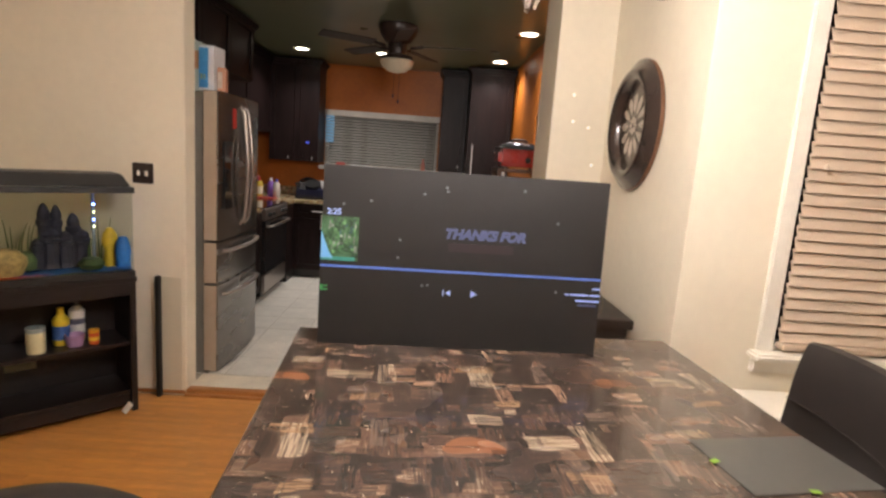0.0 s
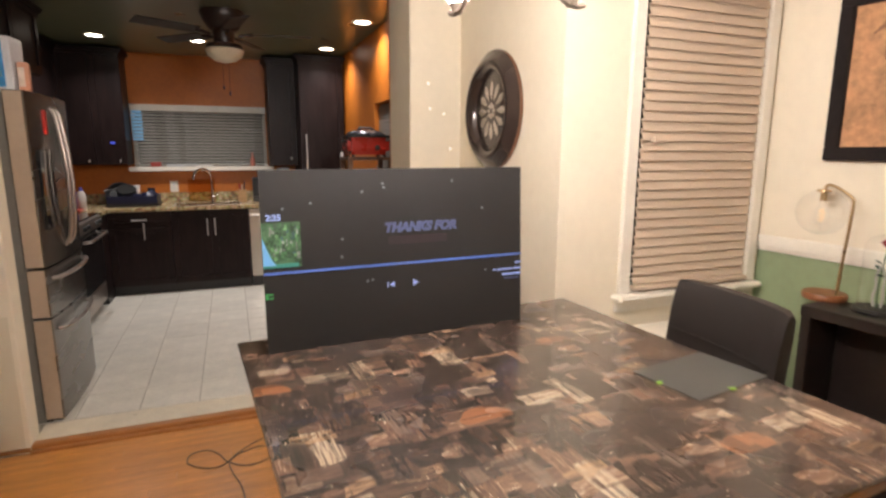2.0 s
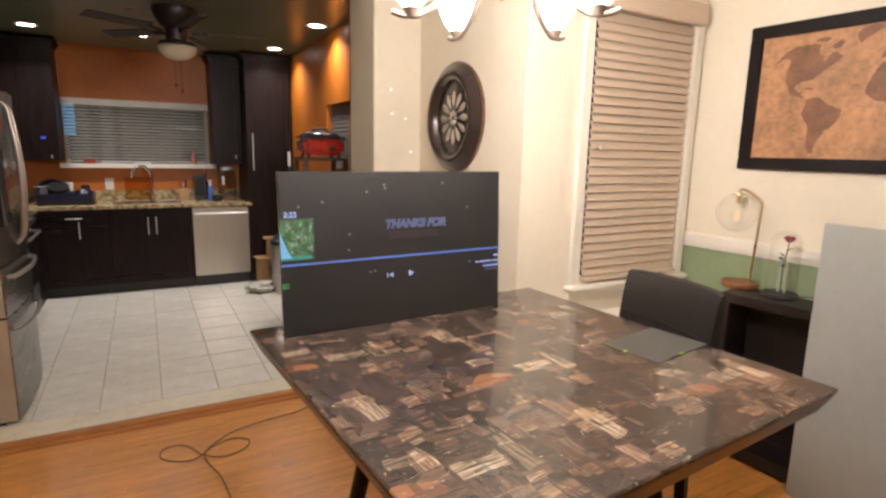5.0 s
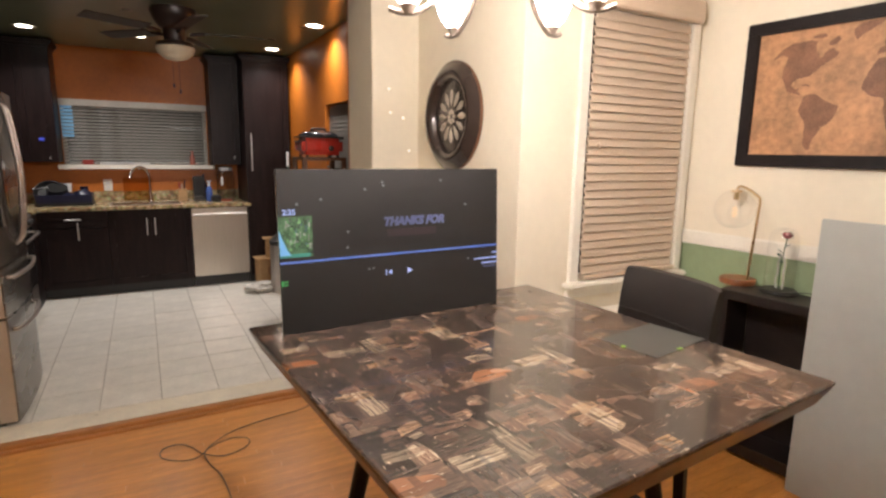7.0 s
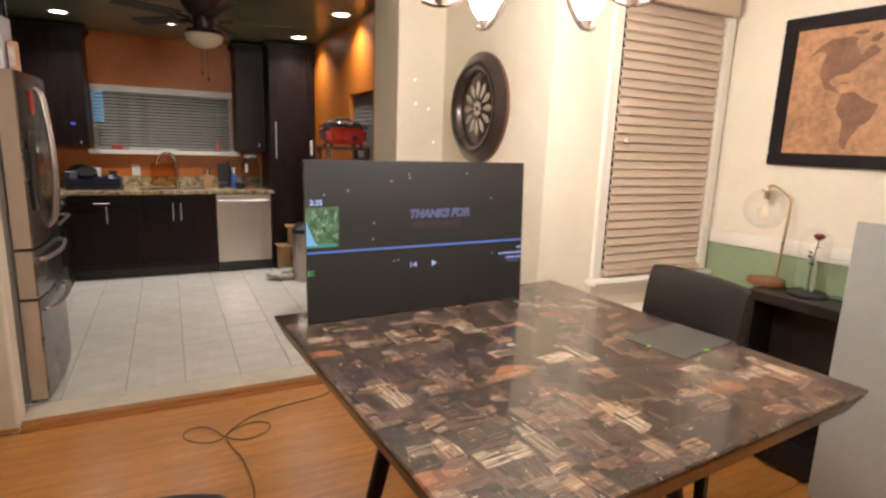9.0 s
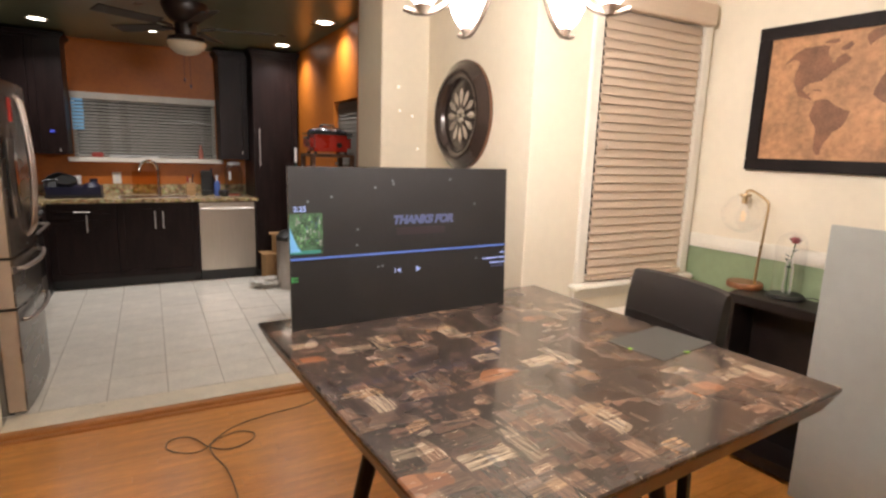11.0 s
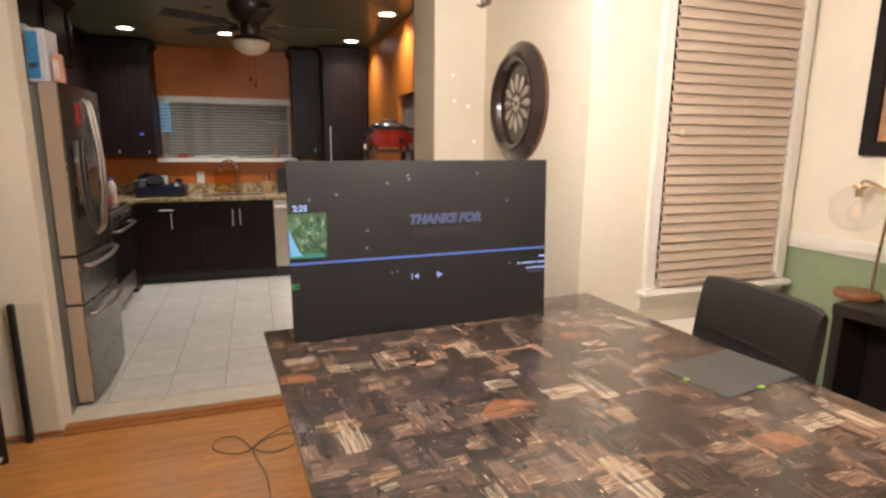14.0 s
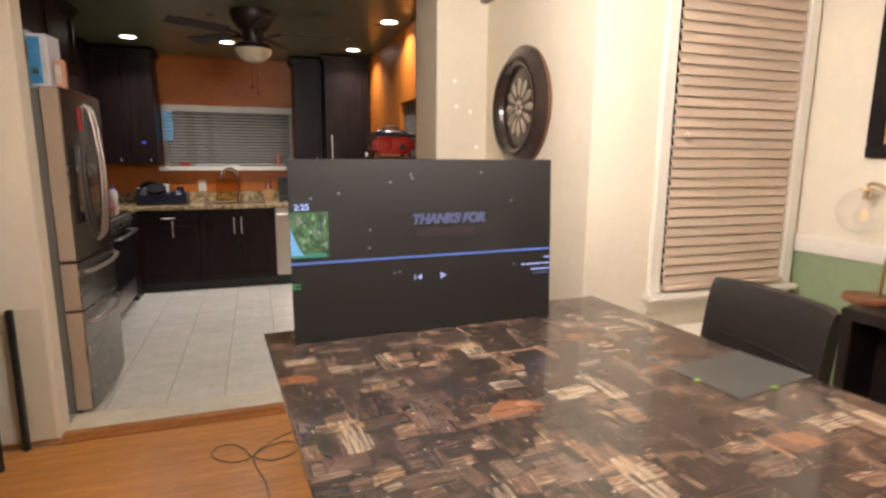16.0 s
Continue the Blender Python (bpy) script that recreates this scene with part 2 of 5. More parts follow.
NICKEL = mat("satin_nickel", (0.72, 0.70, 0.66), 0.35, 0.5, var=0.04)
BLACKGLASS = mat("black_glass", (0.012, 0.012, 0.013), 0.06, var=0.1, coat=0.5)
BLACKPLASTIC = mat("black_plastic", (0.018, 0.017, 0.016), 0.4, var=0.15, scale=10)
GREYSIDE = mat("grey_fridge_side", (0.20, 0.185, 0.16), 0.45, var=0.06, scale=4)
TAUPEDGE = mat("taupe_door_edge", (0.43, 0.335, 0.25), 0.4, var=0.05, scale=4)
LEATHER = mat("black_leather", (0.021, 0.017, 0.0155), 0.34, var=0.06, scale=12, bump=0.03, bscale=220, stretch=(1, 1, 0.5))
STONE = stone_table()
GRANITE = granite()
BLIND = mat("tan_blind", (0.60, 0.475, 0.36), 0.5, var=0.05, scale=4, stretch=(1, 8, 8))
KBLIND = mat("grey_blind", (0.34, 0.325, 0.295), 0.28, var=0.05, scale=4)
BOARD = mat("black_board", (0.0165, 0.0145, 0.014), 0.55, var=0.06, scale=5)
FOAM = mat("white_foam", (0.75, 0.74, 0.72), 0.7, var=0.03)
GREYPANEL = mat("grey_panel", (0.36, 0.365, 0.345), 0.42, var=0.04, scale=2)
MATGREY = mat("grey_sheet", (0.062, 0.061, 0.055), 0.42, var=0.06, scale=5)
BRONZE = mat("oiled_bronze", (0.05, 0.033, 0.028), 0.24, 0.3, var=0.1, scale=5, coat=0.5)
PETAL = mat("antique_petal", (0.40, 0.335, 0.265), 0.5, var=0.2, scale=25)
BRASS = mat("brushed_brass", (0.62, 0.45, 0.26), 0.3, 1.0, var=0.08)
WALNUT = mat("walnut_base", (0.26, 0.095, 0.035), 0.4, var=0.25, scale=8, stretch=(1, 6, 1))
GLASS = glass("clear_glass")
FILAMENT = mat("filament", (0.9, 0.6, 0.3), 0.4, var=0.02, emit=0.3)
CABLE = mat("grey_cable", (0.12, 0.095, 0.062), 0.5, var=0.1)


def lit(name, c, power):
    m, t, b = nodes_of(name)
    b.inputs["Base Color"].default_value = (*c, 1)
    b.inputs["Emission Color"].default_value = (*c, 1)
    b.inputs["Emission Strength"].default_value = power
    return m


CANLIGHT = lit("lit_can_light", (1.0, 0.9, 0.76), 14)
SHADE = lit("lit_glass_shade", (1.0, 0.92, 0.88), 60)


# ---- building ----
def bm_box(bm, x, y, z, sx, sy, sz, bevel=0.0, seg=2, turn=None):
    g = bmesh.ops.create_cube(bm, size=1)["verts"]
    bmesh.ops.scale(bm, vec=(sx, sy, sz), verts=g)
    if bevel:
        es = list({e for v in g for e in v.link_edges})
        r = bmesh.ops.bevel(bm, geom=es, offset=bevel, segments=seg, affect="EDGES", clamp_overlap=True)
        g = list({v for f in r["faces"] for v in f.verts} | {v for v in g if v.is_valid})
    if turn:
        bmesh.ops.transform(bm, matrix=turn, verts=g)
    bmesh.ops.translate(bm, vec=(x, y, z), verts=g)
    return g


def box(sx, sy, sz, at=(0, 0, 0), bevel=0.003, seg=2, turn=None):
    """A block with its base's centre at 'at'."""
    bm = bmesh.new()
    bm_box(bm, at[0], at[1], at[2] + sz / 2, sx, sy, sz, bevel, seg, turn)
    return bm


def span(x0, x1, y0, y1, z0, z1, bevel=0.003):
    return box(x1 - x0, y1 - y0, z1 - z0, ((x0 + x1) / 2, (y0 + y1) / 2, z0), bevel)


def lathe(profile, seg=32, at=(0, 0, 0), turn=None):
    """Turns rows of (radius, height) about z."""
    bm = bmesh.new()
    rings = []
    for r, z in profile:
        if r < 1e-5:
            rings.append([bm.verts.new((0, 0, z))])
        else:
            rings.append([bm.verts.new((r * math.cos(2 * math.pi * i / seg), r * math.sin(2 * math.pi * i / seg), z)) for i in range(seg)])
    for a, b in zip(rings, rings[1:]):
        for i in range(seg):
            j = (i + 1) % seg
            if len(a) == 1 and len(b) > 1:
                bm.faces.new((a[0], b[i], b[j]))
            elif len(b) == 1 and len(a) > 1:
                bm.faces.new((a[i], b[0], a[j]))
            elif len(a) > 1:
                bm.faces.new((a[i], b[i], b[j], a[j]))
    bmesh.ops.recalc_face_normals(bm, faces=bm.faces)
    if turn:
        bmesh.ops.transform(bm, matrix=turn, verts=bm.verts)
    bmesh.ops.translate(bm, vec=at, verts=bm.verts)
    return bm


def tube(points, r, seg=8, r2=None):
    """A round bar along points; tapers to r2."""
    bm = bmesh.new()
    pts = [Vector(p) for p in points]
    rings = []
    up = Vector((0.13, 0.27, 0.95))
    for i, p in enumerate(pts):
        d = (pts[min(i + 1, len(pts) - 1)] - pts[max(i - 1, 0)]).normalized()
        u = d.cross(up)
        u = u.normalized() if u.length > 0.05 else d.cross(Vector((1, 0, 0))).normalized()
        w = d.cross(u)
        q = r if r2 is None else r + (r2 - r) * i / (len(pts) - 1)
        rings.append([bm.verts.new(p + q * (math.cos(a) * u + math.sin(a) * w)) for a in [2 * math.pi * k / seg for k in range(seg)]])
    for a, b in zip(rings, rings[1:]):
        for i in range(seg):
            bm.faces.new((a[i], a[(i + 1) % seg], b[(i + 1) % seg], b[i]))
    bm.faces.new(rings[0]), bm.faces.new(rings[-1])
    bmesh.ops.recalc_face_normals(bm, faces=bm.faces)
    return bm


def curve_points(ctrl, n=8):
    """Catmull-Rom through ctrl."""
    p = [Vector(c) for c in ctrl]
    p = [2 * p[0] - p[1]] + p + [2 * p[-1] - p[-2]]
    out = []
    for i in range(1, len(p) - 2):
        for k in range(n):
            t = k / n
            a, b, c, d = p[i - 1:i + 3]
            out.append(0.5 * (2 * b + (c - a) * t + (2 * a - 5 * b + 4 * c - d) * t * t + (3 * b - a - 3 * c + d) * t ** 3))
    return out + [p[-2]]


def join(*bms):
    a = bms[0]
    for b in bms[1:]:
        me = bpy.data.meshes.new("tmp")
        b.to_mesh(me), b.free()
        a.from_mesh(me)
        bpy.data.meshes.remove(me)
    return a


def part(name, bm, material, parent=None, label="", smooth=False):
    me = bpy.data.meshes.new(name)
    bm.to_mesh(me), bm.free()
    me.materials.append(material)
    if smooth:
        me.polygons.foreach_set("use_smooth", [True] * len(me.polygons))
        me.set_sharp_from_angle(angle=radians(38))
    ob = new(name, me)
    ob.parent = parent
    return tagged(ob, label)


def thing(name, label, category, at=(0, 0, 0), rz=0, group="", kind="", rx=0, ry=0):
    ob = new(name)
    ob.empty_display_size = 0.1
    ob.matrix_world = pose(*at, rx, ry, rz)
    return tagged(ob, label, category, group, kind)


def solid(name, bm, material, label, category="", kind="", group="", smooth=False):
    return tagged(part(name, bm, material, None, "", smooth), label, category, group, kind)


# ---- setting ----
XL, XR0, YB = -2.3, 2.312, -2.4          # left wall, corner by the window, wall behind the camera
KXL, KXR, KY = -1.95, 1.05, 6.69         # kitchen walls
STEP, PIERX, PLAQX, WINY = 3.205, 0.838, 1.14, 2.100
RSLOPE = 0.08                            # how far the map wall runs outwards per metre towards the camera


def rx_at(y):
    return XR0 + (WINY - y) * RSLOPE


solid("floor", span(XL - 0.1, 3.1, YB - 0.1, STEP, FLOOR - 0.15, FLOOR - 0.012, 0), OAKTRIM, "narrow golden oak strip floor, glossy and worn", "floor", "structure")
solid("kitchen_floor", span(KXL - 0.1, KXR + 0.1, STEP, KY + 0.1, KFLOOR - 0.15, KFLOOR - 0.003, 0), GROUT, "kitchen floor of pale grey square tiles with tan joints", "floor", "structure")
solid("ceiling_dining", span(XL - 0.1, 3.1, YB - 0.1, 3.3, DCEIL, DCEIL + 0.1, 0), CEIL, "plain white dining room ceiling", "ceiling", "structure")
solid("ceiling_kitchen", span(KXL - 0.1, KXR + 0.1, 3.3, KY + 0.1, KCEIL, KCEIL + 0.1, 0), OLIVE, "glossy dark olive kitchen ceiling", "ceiling", "structure")
solid("wall_switch", span(XL - 0.1, -1.115, 3.17, 3.30, FLOOR - 0.05, DCEIL, 0.004), CREAM, "cream painted wall beside the kitchen opening", "wall", "structure")
solid("wall_pier", span(PIERX, PLAQX + 0.12, 3.165, 3.58, FLOOR - 0.05, DCEIL, 0.004), CREAM, "cream painted pier at the kitchen opening", "wall", "structure")
# added slab, out of view: keeps bright cream out of the cabinet reflections
solid("added_pier_slab", span(PIERX + 0.002, PLAQX + 0.1, 3.58, 3.60, KFLOOR - 0.05, KCEIL, 0), ORANGE, "burnt orange slab added on the unseen kitchen side of the pier", "wall", "structure")
solid("wall_header", span(-1.115, PIERX, 3.19, 3.30, KCEIL - 0.02, DCEIL, 0.002), CREAM, "cream header over the kitchen opening", "wall", "structure")
solid("wall_plaque", span(PLAQX, PLAQX + 0.12, WINY + 0.12, 3.165, FLOOR - 0.05, DCEIL, 0), CREAM, "cream painted wall with the round plaque", "wall", "structure")
W0, W1, WZ0, WZ1 = 1.518, 2.222, 0.86, 2.20   # opening of the window
bm = span(PLAQX, W0, WINY, WINY + 0.12, FLOOR - 0.05, DCEIL, 0)
bm = join(bm, span(W1, XR0 + 0.3, WINY, WINY + 0.12, FLOOR - 0.05, DCEIL, 0), span(W0, W1, WINY, WINY + 0.12, FLOOR - 0.05, WZ0, 0), span(W0, W1, WINY, WINY + 0.12, WZ1, DCEIL, 0))
solid("wall_window", bm, CREAM, "cream painted wall round the tall window", "wall", "structure")
solid("wall_left", span(XL - 0.1, XL, YB, 3.17, FLOOR - 0.05, DCEIL, 0), CREAM, "cream wall behind the aquarium", "wall", "structure")
solid("wall_back", span(XL - 0.1, 3.1, YB - 0.1, YB, FLOOR - 0.05, DCEIL, 0), CREAM, "cream wall behind the table", "wall", "structure")


def sheared(x0, x1, y0, y1, z0, z1, bevel=0.0):
    """A block along the slanting map wall; x is counted from that wall's face."""
    bm = span(x0, x1, y0, y1, z0, z1, bevel)
    for v in bm.verts:
        v.co.x += rx_at(v.co.y)
    return bm


RAIL = (1.025, 1.082)
solid("wall_map", sheared(0, 0.1, YB, WINY, RAIL[0], DCEIL), CREAM, "cream painted upper wall with the framed map", "wall", "structure")
solid("wainscot", sheared(0.002, 0.1, YB, WINY, FLOOR - 0.05, RAIL[0]), GREEN, "sage green painted lower wall", "wall", "structure")
solid("chair_rail", join(sheared(-0.022, 0.002, YB, WINY - 0.002, RAIL[0], RAIL[1], 0.006), sheared(-0.012, 0.002, YB, WINY - 0.002, RAIL[0] - 0.02, RAIL[0], 0.004)), WHITE, "white moulded chair rail", "trim", "structure")
solid("wainscot_left", span(XL, XL + 0.012, YB, 3.168, FLOOR, RAIL[0], 0), GREEN, "sage green painted lower wall behind the aquarium", "wall", "structure")
solid("chair_rail_left", span(XL, XL + 0.03, YB, 3.166, RAIL[0], RAIL[1], 0.006), WHITE, "white moulded chair rail", "trim", "structure")
solid("baseboard", sheared(-0.015, 0.002, YB, WINY - 0.002, FLOOR, FLOOR + 0.11, 0.004), WHITE, "white painted baseboard", "baseboard", "structure")
solid("baseboard_switch", span(-2.28, -1.117, 3.156, 3.17, FLOOR, FLOOR + 0.02, 0.004), OAKTRIM, "oak shoe moulding at the wall foot", "baseboard", "structure")
# kitchen shell
solid("wall_kitchen_left", span(KXL - 0.1, KXL, 3.3, KY, KFLOOR - 0.05, KCEIL, 0), ORANGE, "burnt orange kitchen wall", "wall", "structure")
KW = (-1.05, 0.27, 1.30, 1.93)
bm = join(span(KXL - 0.1, KW[0], KY, KY + 0.12, KFLOOR - 0.05, KCEIL, 0), span(KW[1], KXR + 0.1, KY, KY + 0.12, KFLOOR - 0.05, KCEIL, 0), span(KW[0], KW[1], KY, KY + 0.12, KFLOOR - 0.05, KW[2], 0), span(KW[0], KW[1], KY, KY + 0.12, KW[3], KCEIL, 0))
solid("wall_kitchen_back", bm, ORANGE, "burnt orange kitchen wall round the window", "wall", "structure")
RW = (3.75, 4.82, 1.32, 1.87)
bm = join(span(KXR, KXR + 0.12, 3.58, RW[0], KFLOOR - 0.05, KCEIL, 0), span(KXR, KXR + 0.12, RW[1], KY, KFLOOR - 0.05, KCEIL, 0), span(KXR, KXR + 0.12, RW[0], RW[1], KFLOOR - 0.05, RW[2], 0), span(KXR, KXR + 0.12, RW[0], RW[1], RW[3], KCEIL, 0))
solid("wall_kitchen_right", bm, ORANGE, "burnt orange kitchen wall with a small window", "wall", "structure")
solid("threshold", join(span(-1.113, PIERX - 0.002, STEP - 0.05, STEP + 0.004, FLOOR - 0.012, KFLOOR + 0.004, 0.006), span(-1.113, PIERX - 0.002, STEP - 0.075, STEP - 0.05, FLOOR - 0.012, FLOOR + 0.014, 0.004)), OAKTRIM, "golden oak threshold at the step to the kitchen", "threshold", "structure")
solid("tile_border", span(-1.113, PIERX - 0.002, STEP + 0.004, STEP + 0.185, KFLOOR - 0.003, KFLOOR + 0.002, 0.002), mat("pale_marble", (0.74, 0.67, 0.54), 0.3, var=0.1, scale=9), "pale marble border strip along the tiles", "floor", "structure")


# ---- windows ----
def blind(label, at, width, z0, z1, n, slat, material, rz=0, tilt=62):
    """A closed slatted blind with its valance; its back lies at y = 0, the room at -y."""
    b = thing("window_blind", label, "blind", at, rz)
    bm = bmesh.new()
    pitch = (z1 - z0 - 0.03) / n
    bm_box(bm, 0, -0.02, 0, width, slat, 0.003, 0.001, 1, Matrix.Rotation(radians(tilt), 4, "X"))
    first = None
    for i in range(n):
        z = z0 + 0.03 + pitch * (i + 0.5) - at[2]
        if first is None:
            first = part("slat", bm, material, b)
            ob = first
        else:
            ob = new("slat", first.data)
            ob.parent = b
        ob.location = (0, 0, z)
        ob.rotation_euler = (radians(random.uniform(-0.35, 0.35)), radians(random.uniform(-0.12, 0.12)), 0)
    part("bottom_rail", box(width, 0.05, 0.022, (0, -0.03, z0 - at[2]), 0.004), material, b)
    return b


win = thing("window_1", "tall window with white moulded casing and sill", "window", (0, 0, 0), 0, "", "structure")
CW = 0.062
part("casing", join(span(W0 - CW, W0, WINY - 0.022, WINY, WZ0 - 0.01, WZ1 + CW, 0.005), span(W1, W1 + CW - 0.002, WINY - 0.022, WINY, WZ0 - 0.01, WZ1 + CW, 0.005), span(W0, W1, WINY - 0.022, WINY, WZ1, WZ1 + CW, 0.005)), WHITE, win)
part("jamb", join(span(W0, W0 + 0.012, WINY, WINY + 0.12, WZ0, WZ1, 0), span(W1 - 0.012, W1, WINY, WINY + 0.12, WZ0, WZ1, 0), span(W0, W1, WINY, WINY + 0.12, WZ0, WZ0 + 0.01, 0)), WHITE, win)
part("sill", span(W0 - CW - 0.03, XR0 - 0.03, WINY - 0.075, WINY, WZ0 - 0.033, WZ0 - 0.006, 0.008), WHITE, win)
part("apron", span(W0 - CW - 0.012, XR0 - 0.03, WINY - 0.024, WINY, WZ0 - 0.09, WZ0 - 0.033, 0.006), WHITE, win)
part("pane", span(W0 + 0.012, W1 - 0.012, WINY + 0.085, WINY + 0.091, WZ0 + 0.01, WZ1, 0), BLACKGLASS, win, "night-dark window pane")
bl = blind("closed tan slatted wood blind in the tall window", ((W0 + W1) / 2 + 0.004, WINY + 0.012, WZ0), W1 - W0 - 0.03, WZ0 + 0.005, 2.17, 30, 0.055, BLIND, 0, 70)
part("valance", span(-0.39, 0.365, -0.085, -0.04, 2.17 - WZ0, 2.275 - WZ0, 0.006), BLIND, bl)
part("cord_knob", lathe([(0, 0), (0.012, 0.006), (0.009, 0.022), (0, 0.028)], 12, (-0.30, -0.06, 0.66)), BLIND, bl, "", True)
kwin = thing("window_2", "kitchen window with a white sill over the sink", "window", (0, 0, 0), 0, "", "structure")
part("sill", span(KW[0] - 0.05, KW[1] + 0.06, KY - 0.1, KY, KW[2] - 0.045, KW[2], 0.006), WHITE, kwin)
part("frame", join(span(KW[0], KW[0] + 0.03, KY, KY + 0.12, KW[2], KW[3], 0), span(KW[1] - 0.03, KW[1], KY, KY + 0.12, KW[2], KW[3], 0)), WHITE, kwin)
part("pane", span(KW[0], KW[1], KY + 0.09, KY + 0.1, KW[2], KW[3], 0), BLACKGLASS, kwin, "night-dark window pane")
kb = blind("closed grey slatted blind in the kitchen window", ((KW[0] + KW[1]) / 2, KY + 0.01, KW[2]), KW[1] - KW[0], KW[2] + 0.01, KW[3] - 0.05, 17, 0.039, KBLIND, 0, 38)
part("valance", span(-0.665, 0.665, -0.05, -0.01, KW[3] - KW[2] - 0.055, KW[3] - KW[2] + 0.01, 0.004), mat("pale_valance", (0.55, 0.52, 0.46), 0.45), kb)
rwin = thing("window_3", "small side window with a pale blind", "window", (0, 0, 0), 0, "", "structure")
part("pane", span(KXR + 0.09, KXR + 0.1, RW[0], RW[1], RW[2], RW[3], 0), BLACKGLASS, rwin, "night-dark window pane")
blind("closed dim grey slatted blind in the side window", (KXR + 0.06, (RW[0] + RW[1]) / 2, RW[2]), 1.05, RW[2] + 0.01, RW[3] - 0.02, 15, 0.05, mat("dim_grey_blind", (0.20, 0.185, 0.165), 0.5, var=0.05), -90, 74)

# ---- dining table and what stands on it ----
TANG = 4.2
TC = (0.448, 1.1805)
table = thing("counter_height_table", "square counter-height table with a polished petrified-wood patchwork top", "table", (TC[0], TC[1], FLOOR), TANG)
HT = TOP - FLOOR
half, lowh = 0.545, 0.519


def square_rings(rows):
    bm = bmesh.new()
    rings = [[bm.verts.new((sx * r, sy * r, z)) for sx, sy in ((-1, -1), (1, -1), (1, 1), (-1, 1))] for r, z in rows]
    for a, b in zip(rings, rings[1:]):
        for i in range(4):
            bm.faces.new((a[i], b[i], b[(i + 1) % 4], a[(i + 1) % 4]))
    bm.faces.new(rings[0]), bm.faces.new(list(reversed(rings[-1])))
    bmesh.ops.recalc_face_normals(bm, faces=bm.faces)
    return bm


part("tabletop", square_rings([(half - 0.004, HT), (half, HT - 0.003), (half, HT - 0.010)]), STONE, table)
part("bevelled_edge", square_rings([(half - 0.001, HT - 0.0102), (half - 0.003, HT - 0.016), (lowh, HT - 0.064), (lowh - 0.004, HT - 0.066)]), mat("dark_edge_wood", (0.13, 0.068, 0.042), 0.32, var=0.3, scale=6, stretch=(3, 3, 1)), table, "dark brown underbevelled edge")
for sx in (-1, 1):
    for sy in (-1, 1):
        part("leg", tube([(sx * 0.27, sy * 0.20, HT - 0.06), (sx * 0.43, sy * 0.30, 0)], 0.027, 12, 0.017), ESPRESSO, table)
part("apron", join(span(-0.30, 0.30, -0.225, -0.2, HT - 0.12, HT - 0.064, 0.003), span(-0.30, 0.30, 0.2, 0.225, HT - 0.12, HT - 0.064, 0.003), span(-0.30, -0.275, -0.2, 0.2, HT - 0.12, HT - 0.064, 0.003), span(0.275, 0.30, -0.2, 0.2, HT - 0.12, HT - 0.064, 0.003)), ESPRESSO, table)

BW, BH, LEAN = 0.732, 0.468, 3.0
board = thing("projection_board", "black foam board standing on the table with a projected video screen", "screen", (0.3125, 1.579, TOP), 2.6, rx=-LEAN)
board.scale.x = 1.0246
part("sheet", span(-BW / 2, BW / 2, 0, 0.006, 0, BH, 0.0008), BOARD, board)
part("foam_edge", span(-BW / 2 + 0.001, BW / 2 + 0.0015, 0.0062, 0.014, 0.001, BH - 0.001, 0.0005), FOAM, board, "white foam core edge")
for x in (-0.115, 0.115):
    part("easel_foot", span(x - 0.005, x + 0.005, 0.014, 0.14, 0.0, 0.2, 0.002), BOARD, board)


def glow(name, c, p):
    return mat(name, c, 0.6, var=0.0, emit=p)


BLUE, PALE = glow("projected_blue", (0.08, 0.15, 0.48), 0.24), glow("projected_pale_blue", (0.28, 0.37, 0.75), 0.3)
DIM, RED = glow("projected_dim_blue", (0.06, 0.073, 0.15), 0.22), glow("projected_dim_red", (0.03, 0.019, 0.022), 0.10)
GLEAF = glow("projected_green", (0.05, 0.26, 0.08), 0.4)


def flat(x0, x1, z0, z1, d=0.0012):
    return span(x0, x1, -d, -0.0002, z0, z1, 0)


def text(name, s, x, z, size, material, parent, shear=0.0, bold=0.0, label=""):
    cu = bpy.data.curves.new(name, "FONT")
    cu.body, cu.size, cu.shear, cu.offset, cu.extrude = s, size, shear, bold, 0.0004
    tmp = new("tmp", cu)
    me = bpy.data.meshes.new_from_object(tmp.evaluated_get(bpy.context.evaluated_depsgraph_get()))
    bpy.data.objects.remove(tmp)
    me.materials.clear()
    me.materials.append(material)
    ob = new(name, me)
    ob.parent, ob.location, ob.rotation_euler = parent, (x, -0.001, z), (radians(90), 0, 0)
    return tagged(ob, label)


U = 0.007
for s, x0, z, size, m, sh, bo, lab in (("THANKS FOR", -0.063, 0.297, 0.0345, DIM, 0.25, 0.0024, "dim blue slanted lettering"), ("2:25", -0.361, 0.342, 0.021, PALE, 0, 0.0006, "pale blue clock digits")):
    text("lettering", s, x0 + U, z, size, m, board, sh, bo, lab)
part("red_line_of_writing", flat(-0.05 + U, 0.118 + U, 0.262, 0.284), RED, board, "dim red bar of projected writing")
part("progress_line", flat(-0.366, 0.366, 0.2045, 0.2105), BLUE, board, "blue progress line")
photo = part("thumbnail", flat(-0.366, -0.273, 0.222, 0.337), mat("projected_forest", (0.035, 0.075, 0.035), 0.6, var=0.75, scale=34, emit=0.75), board, "projected picture of a green forest with a waterfall")
bm = bmesh.new()
